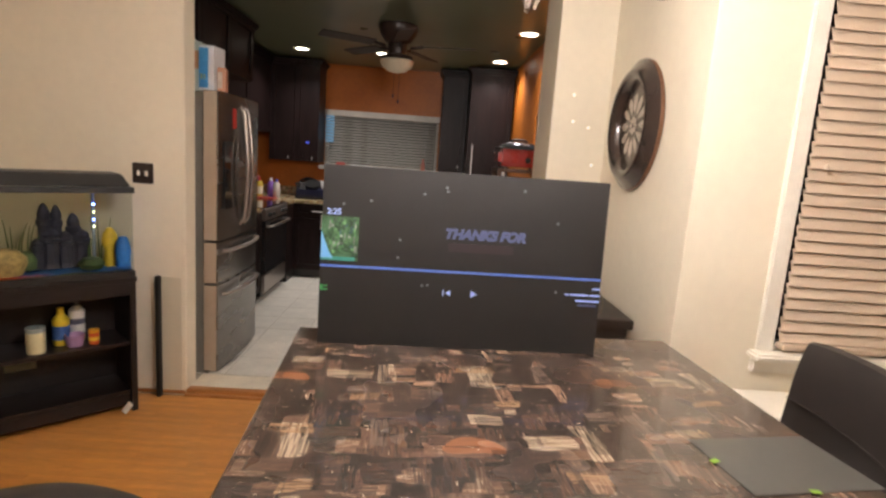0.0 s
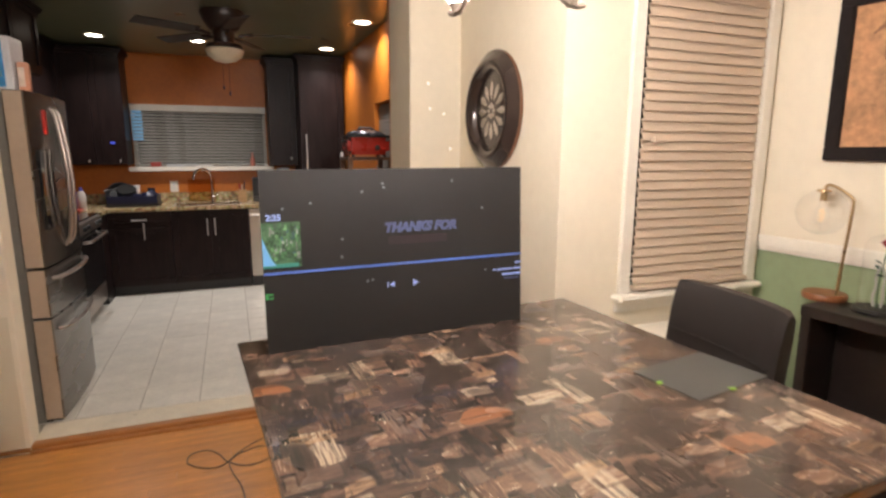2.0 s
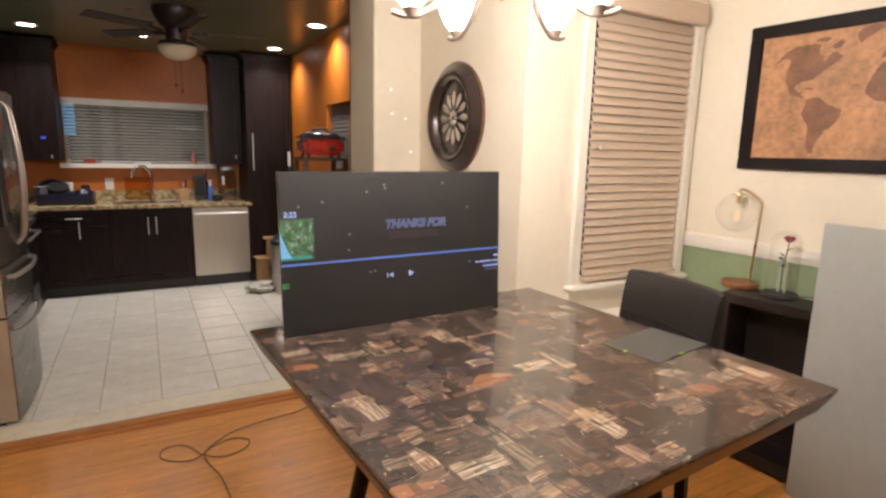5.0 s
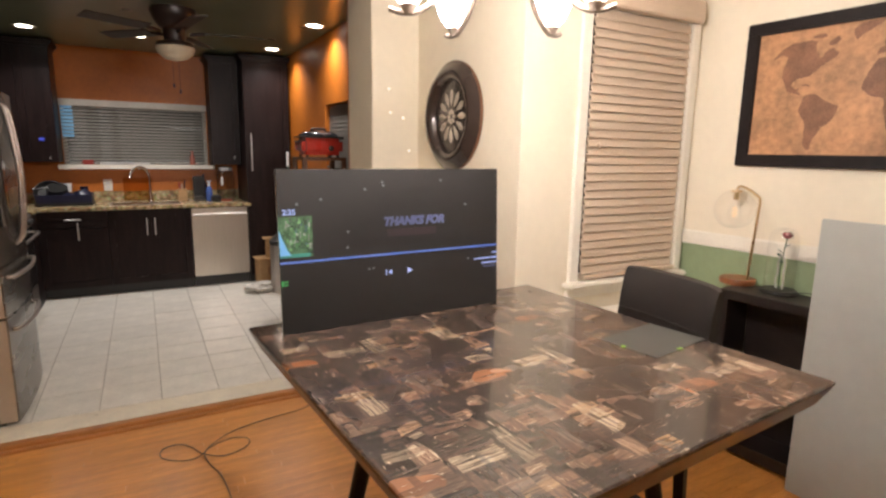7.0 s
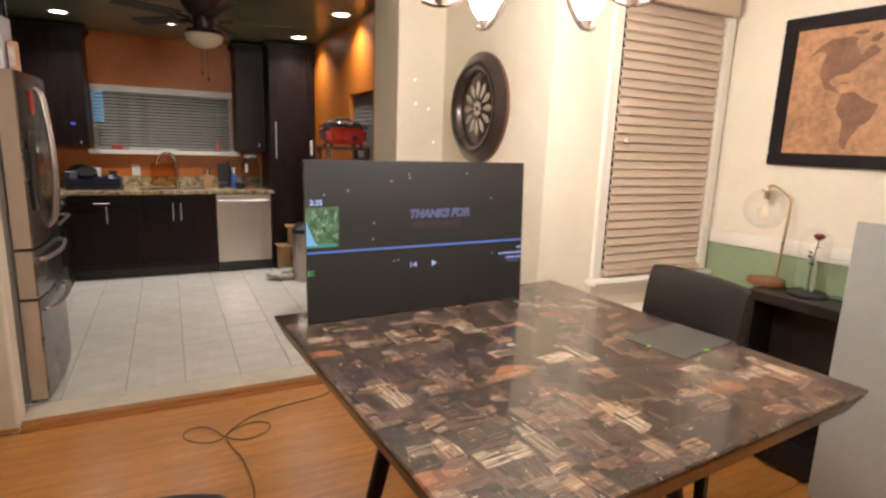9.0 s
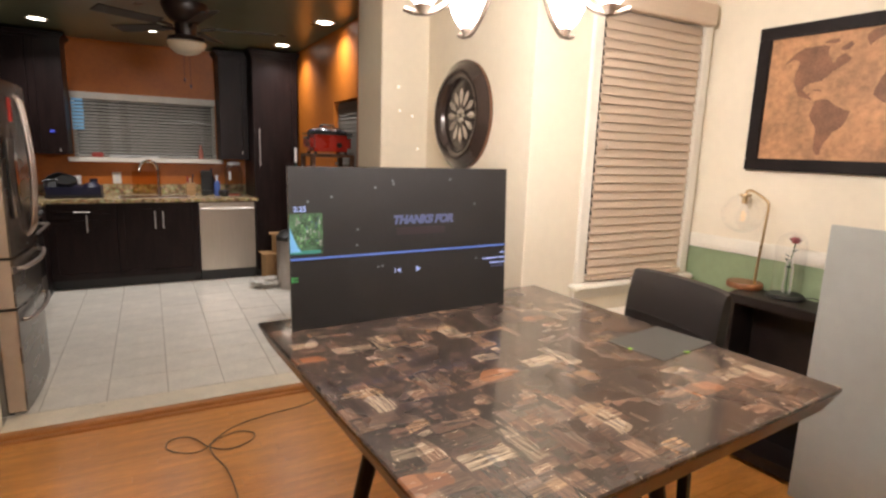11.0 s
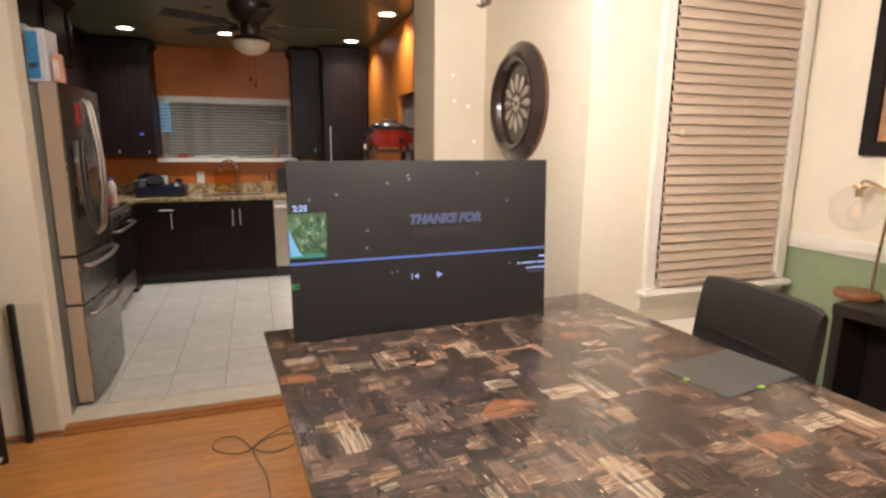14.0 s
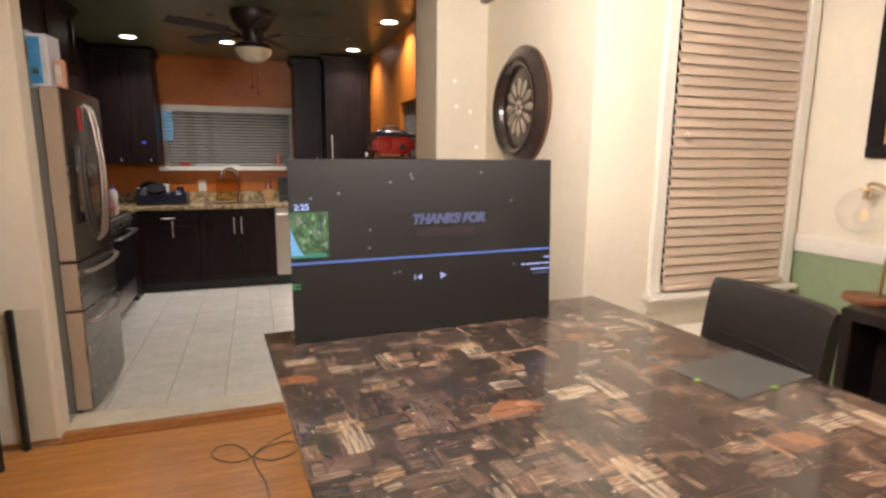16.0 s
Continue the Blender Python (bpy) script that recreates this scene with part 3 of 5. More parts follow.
bm.faces.new([bm.verts.new((x, -0.003, z)) for x, z in ((-0.3655, 0.228), (-0.334, 0.228), (-0.345, 0.245), (-0.355, 0.27), (-0.3655, 0.30))])
part("waterfall", bm, glow("projected_sky_blue", (0.12, 0.30, 0.52), 0.5), photo)
rng = random.Random(8)
for k in range(70):
    x, z = rng.uniform(-0.352, -0.278), rng.uniform(0.238, 0.325)
    w, h = rng.uniform(0.002, 0.009), rng.uniform(0.004, 0.020)
    c = rng.choice(((0.12, 0.13, 0.11), (0.17, 0.19, 0.17), (0.03, 0.05, 0.03), (0.03, 0.07, 0.03), (0.05, 0.13, 0.05), (0.08, 0.17, 0.07), (0.03, 0.06, 0.06)))
    part("tree_shape", flat(x - w / 2, x + w / 2, z, min(z + h, 0.337), 0.0014 + 0.00002 * k), mat("forest_tone_%d%d%d" % tuple(int(v * 1000) for v in c), c, 0.6, var=0.6, scale=60, emit=0.75), photo)
part("pool", flat(-0.366, -0.28, 0.222, 0.232, 0.0018), glow("projected_teal", (0.03, 0.16, 0.13), 0.6), photo)


def tri(x, z, s, flip=1):
    bm = bmesh.new()
    bm.faces.new([bm.verts.new(c) for c in ((x - s * 0.4 * flip, -0.001, z - s * 0.5), (x + s * 0.5 * flip, -0.001, z), (x - s * 0.4 * flip, -0.001, z + s * 0.5))])
    return bm


part("play_mark", tri(0.023 + U, 0.151, 0.020), PALE, board)
part("back_mark", join(tri(-0.044 + U, 0.151, 0.016, -1), flat(-0.058 + U, -0.055 + U, 0.143, 0.159, 0.001)), PALE, board)
part("green_badge", join(flat(-0.364, -0.357, 0.142, 0.157), flat(-0.355, -0.346, 0.143, 0.147), flat(-0.355, -0.346, 0.152, 0.156)), GLEAF, board, "green format badge")
for x0, x1, z, m in ((0.345, 0.366, 0.182, PALE), (0.272, 0.282, 0.164, PALE), (0.286, 0.335, 0.164, PALE), (0.339, 0.366, 0.164, PALE), (0.302, 0.366, 0.148, PALE), (0.308, 0.358, 0.136, DIM)):
    part("line_of_writing", flat(x0, x1, z - 0.0026, z + 0.0026), m, board)
SPARK = glow("projected_spark", (0.12, 0.13, 0.15), 0.14)
for x, z in ((-0.119, 0.408), (-0.063, 0.428), (-0.06, 0.418), (0.137, 0.432), (-0.252, 0.382), (-0.32, 0.37), (0.23, 0.352), (-0.175, 0.285), (-0.178, 0.238), (-0.098, 0.169), (-0.112, 0.167), (0.24, 0.168)):
    part("spark", flat(x + U - 0.0032, x + U + 0.0032, z - 0.0032, z + 0.0032), SPARK, board)

sheet = thing("grey_sample_sheet", "thin grey sheet lying on the table corner", "sheet", (0.876, 1.078, TOP), 9)
bm = box(0.255, 0.178, 0.0018, (0, 0, 0), 0.0008)
part("sheet", bm, MATGREY, sheet)
LIME = mat("lime_tape", (0.24, 0.46, 0.05), 0.5, var=0.1)
for x, y, a in ((-0.126, 0.012, 20), (-0.012, -0.088, -15)):
    part("tape_tab", box(0.016, 0.010, 0.0012, (x, y, 0.002), 0, 1, Matrix.Rotation(radians(a), 4, "Z")), LIME, sheet, "lime green tape tab")


# ---- stools ----
def stool(at, rz, label, rise=1.0):
    """A counter stool; its back is at -y and reaches 0.62 + 0.44 * rise."""
    s = thing("counter_stool", label, "stool", at, rz, "stools round the table")
    for sx in (-1, 1):
        for sy in (-1, 1):
            part("leg", tube([(sx * 0.17, sy * 0.165, 0.58), (sx * 0.185, sy * 0.19, 0)], 0.024, 4, 0.019), ESPRESSO, s)
    for sy in (-1, 1):
        part("stretcher", span(-0.17, 0.17, sy * 0.183 - 0.011, sy * 0.183 + 0.011, 0.20, 0.235, 0.003), ESPRESSO, s)
    for sx in (-1, 1):
        part("stretcher", span(sx * 0.18 - 0.011, sx * 0.18 + 0.011, -0.17, 0.17, 0.14, 0.175, 0.003), ESPRESSO, s)
    part("seat", box(0.40, 0.42, 0.085, (0, 0, 0.57), 0.03, 4), LEATHER, s, "", True)
    # a padded back with a rolled top, bowed to the sitter
    bm = bmesh.new()
    n, prof = 14, [(y, 0.62 + (z - 0.62) * rise) for y, z in [(-0.155, 0.62), (-0.165, 0.72), (-0.185, 0.85), (-0.205, 0.97), (-0.222, 1.03), (-0.236, 1.055), (-0.254, 1.060), (-0.268, 1.045), (-0.268, 1.0), (-0.248, 0.85), (-0.222, 0.72), (-0.21, 0.62)]]
    cols = []
    for i in range(n + 1):
        u = -1 + 2 * i / n
        pinch = 1 - 0.35 * max(0, abs(u) - 0.88) / 0.12
        mid = -0.212
        cols.append([bm.verts.new((u * 0.2, mid + (y - mid) * pinch - 0.025 * (1 - u * u), 0.62 + (z - 0.62) * (1 - (0.012 if rise == 1 else 0.3) * (u ** 4 if rise == 1 else u * u)))) for y, z in prof])
    for a, b in zip(cols, cols[1:]):
        for i in range(len(prof)):
            j = (i + 1) % len(prof)
            bm.faces.new((a[i], a[j], b[j], b[i]))
    bm.faces.new(cols[0]), bm.faces.new(list(reversed(cols[-1])))
    bmesh.ops.recalc_face_normals(bm, faces=bm.faces)
    back = part("backrest", bm, LEATHER, s, "", True)
    part("seam", tube([(-0.185 + 0.37 * i / 10, -0.185 - 0.025 * (1 - (-0.925 + 1.85 * i / 10) ** 2), 0.62 + 0.29 * rise) for i in range(11)], 0.002, 6), LEATHER, back, "stitched seam across the back", True)
    return s


stool((0.938, 1.288, FLOOR), 90 - 5, "black leather counter stool tucked under the table")
stool((-0.488, 0.935, FLOOR), 180 + 4, "low-backed black leather stool pulled out from the table", 0.25)

# ---- chandelier ----
# bronze of arms and cups, paled to carry the glare of the lit shades
GLAREBRONZE = mat("glare_paled_bronze", (0.30, 0.24, 0.19), 0.4, 0.7, var=0.2)
ch = thing("chandelier", "dark bronze chandelier with five lit upturned glass shades", "chandelier", (CHAND[0], CHAND[1], DCEIL - 0.018))
part("canopy", lathe([(0, 0.018), (0.065, 0.018), (0.06, -0.02), (0.02, -0.035), (0, -0.035)], 24), BRONZE, ch, "", True)
part("stem", lathe([(0.009, -0.03), (0.009, -0.30), (0.03, -0.32), (0.035, -0.36), (0.015, -0.42), (0.03, -0.47), (0.02, -0.52), (0, -0.53)], 16), BRONZE, ch, "", True)
for k in range(5):
    a = radians(90 - 36 - 36 - 72 * k)
    e = Vector((math.cos(a), math.sin(a), 0))
    side = Vector((-e.y, e.x, 0))
    pts = [e * 0.02 + Vector((0, 0, -0.42)), e * 0.08 + Vector((0, 0, -0.52)), e * 0.13 + Vector((0, 0, -0.63)), e * 0.19 + Vector((0, 0, -0.685)), e * 0.235 + Vector((0, 0, -0.695)), e * 0.268 + Vector((0, 0, -0.688))]
    arm = part("arm", tube(curve_points(pts, 6), 0.0085, 8, 0.0065), GLAREBRONZE, ch, "", True)
    at = e * 0.222
    part("cup", lathe([(0, -0.702), (0.012, -0.698), (0.015, -0.686), (0.021, -0.678), (0.018, -0.674), (0, -0.675)], 16, at), GLAREBRONZE, arm, "", True)
    sh = lathe([(0.016, -0.679), (0.036, -0.655), (0.048, -0.628), (0.058, -0.58), (0.06, -0.53), (0.066, -0.49), (0.063, -0.49), (0.056, -0.53), (0.054, -0.58), (0.043, -0.627), (0.03, -0.652), (0.0, -0.67)], 24, at)
    part("shade", sh, SHADE, arm, "lit white glass shade", True)

# ---- plaque and map ----
plq = thing("wall_plaque_disc", "round dark bronze wall plaque with a pale daisy rosette", "wall decor", (PLAQX, 2.708, 1.680), 0, ry=-90)
R = 0.29
part("rim", lathe([(R - 0.012, 0.0), (R, 0.006), (R, 0.022), (R - 0.012, 0.03), (R - 0.02, 0.034), (R - 0.045, 0.058), (R - 0.065, 0.062), (R - 0.085, 0.055), (R - 0.098, 0.036), (R - 0.104, 0.02), (0, 0.02), (0, 0.0)], 64), BRONZE, plq, "", True)
part("rim_band", lathe([(R + 0.002, 0.004), (R + 0.004, 0.012), (R + 0.002, 0.021), (R - 0.004, 0.012)], 64), mat("copper_band", (0.20, 0.10, 0.06), 0.35, 0.6, var=0.15), plq, "copper edge band", True)


def petal(r0, r1, w, z0=0.021, h=0.010):
    bm = bmesh.new()
    n, left, right, mid = 8, [], [], []
    for i in range(n + 1):
        t = i / n
        x, y = r0 + (r1 - r0) * t, w * math.sin(math.pi * t ** 1.5) ** 0.75 if 0 < t < 1 else 0.0005
        left.append(bm.verts.new((x, y, z0))), right.append(bm.verts.new((x, -y, z0))), mid.append(bm.verts.new((x, 0, z0 + h * math.sin(math.pi * t) + 0.001)))
    for i in range(n):
        bm.faces.new((left[i], left[i + 1], mid[i + 1], mid[i])), bm.faces.new((mid[i], mid[i + 1], right[i + 1], right[i]))
    bmesh.ops.recalc_face_normals(bm, faces=bm.faces)
    return bm


for count, r0, r1, w in ((12, 0.054, 0.145, 0.018), (8, 0.011, 0.042, 0.010)):
    for i in range(count):
        bm = petal(r0, r1, w)
        bmesh.ops.rotate(bm, verts=bm.verts, matrix=Matrix.Rotation(2 * math.pi * i / count, 3, "Z"))
        part("petal", bm, PETAL, plq, "", True)

MY0, MY1, MZ0, MZ1 = 0.70, 1.83, 1.447, 2.13
maprz = math.degrees(math.atan(RSLOPE))
mp_at = (rx_at((MY0 + MY1) / 2) - 0.003, (MY0 + MY1) / 2, (MZ0 + MZ1) / 2)
wm = thing("framed_world_map", "antique brown world map in a wide dark wooden frame", "picture", mp_at, -90 + maprz)
MAPFRAME = mat("dark_picture_frame", (0.010, 0.006, 0.006), 0.5, var=0.3, scale=4)
MAPFRAME.node_tree.nodes["Principled BSDF"].inputs["Specular IOR Level"].default_value = 0.2
mw, mh, fw = (MY1 - MY0) / math.cos(radians(maprz)) / 2, (MZ1 - MZ0) / 2, 0.058
# local x runs to the right as seen from the room, -y faces the room
for x0, x1, z0, z1 in ((-mw, mw, mh - fw, mh), (-mw, mw, -mh, -mh + fw), (-mw, -mw + fw, -mh + fw, mh - fw), (mw - fw, mw, -mh + fw, mh - fw)):
    part("frame", span(x0, x1, -0.03, 0, z0, z1, 0.004), MAPFRAME, wm)
PARCH = mat("antique_parchment", (0.43, 0.22, 0.108), 0.55, var=0.34, scale=4.5)
LAND = mat("antique_land_ink", (0.21, 0.095, 0.05), 0.55, var=0.25, scale=14)
paper = part("parchment", span(-mw + fw - 0.002, mw - fw + 0.002, -0.012, -0.002, -mh + fw - 0.002, mh - fw + 0.002, 0), PARCH, wm, "mottled tan parchment")


def land(outline, d=0.0135):
    bm = bmesh.new()
    rng = random.Random(len(outline))
    pts = []
    for (xa, za), (xb, zb) in zip(outline, outline[1:] + outline[:1]):
        for f in (0, 0.33, 0.67):
            pts.append((xa + (xb - xa) * f + rng.uniform(-1, 1) * 0.0022, za + (zb - za) * f + rng.uniform(-1, 1) * 0.0022))
    vs = [bm.verts.new((-mw + fw + x * 1.02, -d, mh - fw - z)) for x, z in pts]
    es = [bm.edges.new((a, b)) for a, b in zip(vs, vs[1:] + vs[:1])]
    bmesh.ops.triangle_fill(bm, use_beauty=True, use_dissolve=False, edges=es)
    bmesh.ops.recalc_face_normals(bm, faces=bm.faces)
    return bm


NORTH = [(0.069, 0.123), (0.089, 0.095), (0.114, 0.073), (0.146, 0.057), (0.19, 0.054), (0.225, 0.052), (0.25, 0.06), (0.247, 0.085), (0.257, 0.108), (0.268, 0.132), (0.279, 0.134), (0.284, 0.115), (0.30, 0.10), (0.318, 0.098), (0.327, 0.112), (0.345, 0.118), (0.332, 0.135), (0.31, 0.150), (0.288, 0.164), (0.272, 0.176), (0.255, 0.193), (0.235, 0.209), (0.211, 0.214), (0.187, 0.218), (0.166, 0.227), (0.162, 0.25), (0.182, 0.264), (0.195, 0.259), (0.193, 0.277), (0.212, 0.296), (0.195, 0.291), (0.174, 0.282), (0.146, 0.273), (0.13, 0.236), (0.118, 0.205), (0.118, 0.173), (0.13, 0.141), (0.13, 0.114), (0.11, 0.103), (0.089, 0.114)]
SOUTH = [(0.219, 0.30), (0.243, 0.291), (0.276, 0.295), (0.30, 0.318), (0.333, 0.336), (0.365, 0.35), (0.357, 0.386), (0.337, 0.423), (0.308, 0.441), (0.292, 0.473), (0.276, 0.504), (0.269, 0.541), (0.255, 0.543), (0.243, 0.523), (0.239, 0.468), (0.239, 0.423), (0.215, 0.386), (0.204, 0.359)]
GREENL = [(0.385, 0.03), (0.41, 0.010), (0.455, 0.004), (0.495, 0.004), (0.49, 0.016), (0.455, 0.038), (0.42, 0.056), (0.400, 0.08), (0.39, 0.055)]
BAFFIN = [(0.292, 0.078), (0.305, 0.062), (0.330, 0.048), (0.341, 0.062), (0.328, 0.08), (0.309, 0.088)]
ARCTIC = [(0.225, 0.042), (0.248, 0.030), (0.278, 0.030), (0.288, 0.042), (0.268, 0.050), (0.245, 0.048)]
CUBA = [(0.203, 0.250), (0.222, 0.244), (0.244, 0.256), (0.225, 0.255)]
AFRICA = [(0.438, 0.285), (0.442, 0.252), (0.467, 0.20), (0.483, 0.165), (0.572, 0.153), (0.613, 0.18), (0.645, 0.242), (0.677, 0.25), (0.637, 0.312), (0.621, 0.39), (0.58, 0.46), (0.548, 0.46), (0.531, 0.395), (0.523, 0.33), (0.475, 0.315)]
EURASIA = [(0.479, 0.148), (0.485, 0.122), (0.50, 0.118), (0.499, 0.09), (0.54, 0.04), (0.645, 0.02), (0.8, 0.012), (0.95, 0.03), (0.92, 0.11), (0.86, 0.16), (0.82, 0.22), (0.79, 0.24), (0.75, 0.19), (0.72, 0.23), (0.68, 0.18), (0.62, 0.16), (0.548, 0.135), (0.515, 0.138)]
AUSTR = [(0.82, 0.36), (0.87, 0.335), (0.92, 0.36), (0.93, 0.42), (0.87, 0.43), (0.82, 0.42)]
for o in (NORTH, SOUTH, GREENL, BAFFIN, ARCTIC, CUBA, AFRICA, EURASIA, AUSTR):
    part("continent", land(o), LAND, paper, "dark brown printed continent")

# ---- console with lamp and rose ----
CZ = 0.858
cx, cy, crz = 2.20, 1.28, math.degrees(math.atan(RSLOPE))
con = thing("console_table", "black-brown open console table against the wall", "console", (cx, cy, FLOOR), crz)
CH, CL, CD = CZ - FLOOR, 0.80, 0.21
part("top", box(CD + 0.01, CL, 0.045, (0, 0, CH - 0.045), 0.003), BLACKWOOD, con)
for sy in (-1, 1):
    part("side_panel", box(CD - 0.01, 0.04, CH - 0.045, (0, sy * (CL / 2 - 0.02), 0), 0.002), BLACKWOOD, con)
part("shelf", box(CD - 0.012, CL - 0.08, 0.03, (0, 0, 0.33), 0.002), BLACKWOOD, con)
part("shelf", box(CD - 0.012, CL - 0.08, 0.06, (0, 0, 0.02), 0.002), BLACKWOOD, con)

# dark sheet added behind the open shelves, standing in for shade under the top
part("dark_backing", span(CD / 2 - 0.016, CD / 2 - 0.008, -0.355, 0.355, 0.02, CH - 0.05, 0), BLACKWOOD, con)

lm = thing("globe_table_lamp", "brass arched table lamp with a clear glass globe, unlit", "lamp", (2.245, 1.702, CZ), 0)
GY, GZ = 0.056, 0.370
part("base", lathe([(0, 0), (0.080, 0), (0.084, 0.006), (0.084, 0.022), (0.080, 0.028), (0, 0.028)], 32), WALNUT, lm, "round walnut base", True)
part("arm", tube(curve_points([(0, -0.048, 0.025), (0, -0.053, 0.12), (0, -0.066, 0.37), (0, -0.067, 0.42), (0, -0.058, 0.442), (0, -0.01, 0.472), (0, 0.03, 0.487), (0, GY - 0.006, 0.483), (0, GY, 0.462)], 6), 0.0062, 10), BRASS, lm, "", True)
part("socket", lathe([(0.0, GZ + 0.10), (0.026, GZ + 0.098), (0.029, GZ + 0.088), (0.013, GZ + 0.083), (0.013, GZ + 0.05), (0, GZ + 0.05)], 20, (0, GY, 0)), BRASS, lm, "brass cap and socket", True)
gl = part("globe", lathe([(0.024, GZ + 0.094)] + [(0.098 * math.sin(radians(a)), GZ + 0.098 * math.cos(radians(a))) for a in range(16, 181, 8)], 40, (0, GY, 0)), GLASS, lm, "clear glass globe", True)
gl.visible_shadow = False
bulb = part("bulb", lathe([(0.012, GZ + 0.05), (0.014, GZ + 0.03), (0.03, GZ - 0.005), (0.034, GZ - 0.025), (0.026, GZ - 0.048), (0, GZ - 0.056)], 20, (0, GY, 0)), GLASS, lm, "clear filament bulb", True)
bulb.visible_shadow = False
part("filament", tube([(0.012 * math.cos(i * 1.3), GY + 0.012 * math.sin(i * 1.3), GZ - 0.04 + 0.004 * i) for i in range(14)], 0.0016, 5), FILAMENT, lm, "faintly glowing filament")

rs = thing("rose_dome", "preserved red rose under a glass dome on a black base", "ornament", (2.235, 1.492, CZ), 0)
part("base", lathe([(0, 0), (0.080, 0), (0.084, 0.007), (0.074, 0.018), (0, 0.018)], 36), BLACKPLASTIC, rs, "", True)
dm = part("dome", lathe([(0.064, 0.018), (0.064, 0.25)] + [(0.064 * math.cos(radians(a)), 0.25 + 0.064 * math.sin(radians(a))) for a in range(10, 91, 10)], 32), GLASS, rs, "clear glass dome", True)
dm.visible_shadow = False
part("stem", tube(curve_points([(0, 0, 0.018), (0.004, 0.004, 0.12), (0.002, -0.004, 0.2), (0, -0.012, 0.262)], 4), 0.0028, 6), mat("stem_green", (0.05, 0.10, 0.04), 0.5), rs)
ROSE = mat("rose_red", (0.34, 0.06, 0.07), 0.22, var=0.35, scale=40, coat=0.8)
bloom = part("rose", lathe([(0, 0.258), (0.014, 0.264), (0.02, 0.278), (0.014, 0.292), (0, 0.294)], 14, (0, -0.012, 0)), ROSE, rs, "dusky red bloom", True)
for k in range(6):
    bm = petal(0.002, 0.034, 0.017, 0, 0.004)
    bmesh.ops.transform(bm, verts=bm.verts, matrix=pose(0, -0.012, 0.262 + 0.003 * (k % 2), 0, -38, 60 * k))
    part("petal", bm, ROSE, bloom, "", True)
for a, z, l in ((-80, 0.215, 0.034), (120, 0.19, 0.03), (70, 0.165, 0.036), (200, 0.14, 0.03)):
    bm = petal(0.003, l, 0.012, 0, 0.004)
    bmesh.ops.transform(bm, verts=bm.verts, matrix=pose(0.002, 0, z, 0, -35, a))
    part("leaf", bm, mat("leaf_green", (0.03, 0.07, 0.045), 0.4), rs, "", True)
for sx in (-1, 1):
    part("fairy_light", tube(curve_points([(0.004, sx * 0.014, 0.02), (0.0, sx * 0.018, 0.06), (0.004, sx * 0.013, 0.10), (0.002, sx * 0.016, 0.14), (0, sx * 0.004, 0.185)], 5), 0.0048, 8), mat("silver_wire", (0.85, 0.83, 0.78), 0.2, 0.6, var=0.05), rs, "silvery wire of fairy lights", True)
lc = thing("lamp_cord", "thin black cord behind the rose dome", "cord", (2.27, 1.37, CZ))
part("wire", tube(curve_points([(0.0, 0.06, 0.004), (0.02, 0.02, 0.014), (0.03, -0.03, 0.004), (0.02, -0.08, 0.004)], 6), 0.0025, 6), BLACKPLASTIC, lc, "", True)

pn = thing("sample_board", "tall smooth grey sample sheet standing against the console", "panel", (2.062, 0.748, FLOOR), maprz * 0.4)
part("sheet", box(0.018, 1.0, 1.218, (0, 0, 0), 0.003), GREYPANEL, pn)

# radiator cover below the window
rc = thing("radiator_cover", "white painted radiator cover under the window", "radiator cover", (1.795, 1.97, FLOOR))
part("top", box(0.88, 0.235, 0.022, (0, 0, 0.645), 0.004), WHITE, rc)
part("front", box(0.84, 0.018, 0.645, (0, -0.10, 0), 0.003), WHITE, rc)
for sx in (-1, 1):
    part("side", box(0.018, 0.2, 0.645, (sx * 0.411, 0.01, 0), 0.003), WHITE, rc)

# dark side cabinet by the pier, behind the board
sc = thing("side_cabinet", "low black-brown cabinet standing by the pier", "cabinet", (0.90, 2.73, FLOOR))
part("top", box(0.36, 0.84, 0.04, (0, 0, 0.80), 0.003), BLACKWOOD, sc)
part("body", box(0.33, 0.80, 0.80, (0, 0, 0), 0.003), BLACKWOOD, sc)
sp = thing("small_speaker", "small black speaker with a looping cord", "speaker", (0.90, 2.42, FLOOR + 0.84))
part("body", box(0.05, 0.05, 0.11, (0, 0, 0), 0.006), BLACKPLASTIC, sp)
part("cord", tube(curve_points([(0.025, 0, 0.10), (0.055, -0.02, 0.09), (0.07, -0.03, 0.04), (0.06, -0.04, 0.003)], 6), 0.0025, 6), CABLE, sp)

# cord on the floor
bm = tube(curve_points([(0.40, 3.02, 0), (0.317, 2.966, 0), (0.1, 2.93, 0), (-0.061, 2.88, 0), (-0.17, 2.79, 0), (-0.24, 2.70, 0), (-0.316, 2.70, 0), (-0.395, 2.77, 0), (-0.385, 2.85, 0), (-0.31, 2.86, 0), (-0.255, 2.79, 0.003), (-0.22, 2.71, 0.006), (-0.13, 2.655, 0), (-0.03, 2.69, 0), (0.0, 2.76, 0), (-0.06, 2.81, 0), (-0.15, 2.78, 0.004), (-0.21, 2.71, 0.008), (-0.20, 2.62, 0), (-0.165, 2.5, 0), (-0.15, 2.367, 0), (-0.15, 2.2, 0), (-0.2, 2.0, 0), (-0.3, 1.6, 0)], 8), 0.0027, 7)
bmesh.ops.translate(bm, verts=bm.verts, vec=(0, 0, FLOOR + 0.005))
solid("power_cord", bm, CABLE, "thin grey-brown cord lying in loops on the oak floor", "cord", smooth=True)

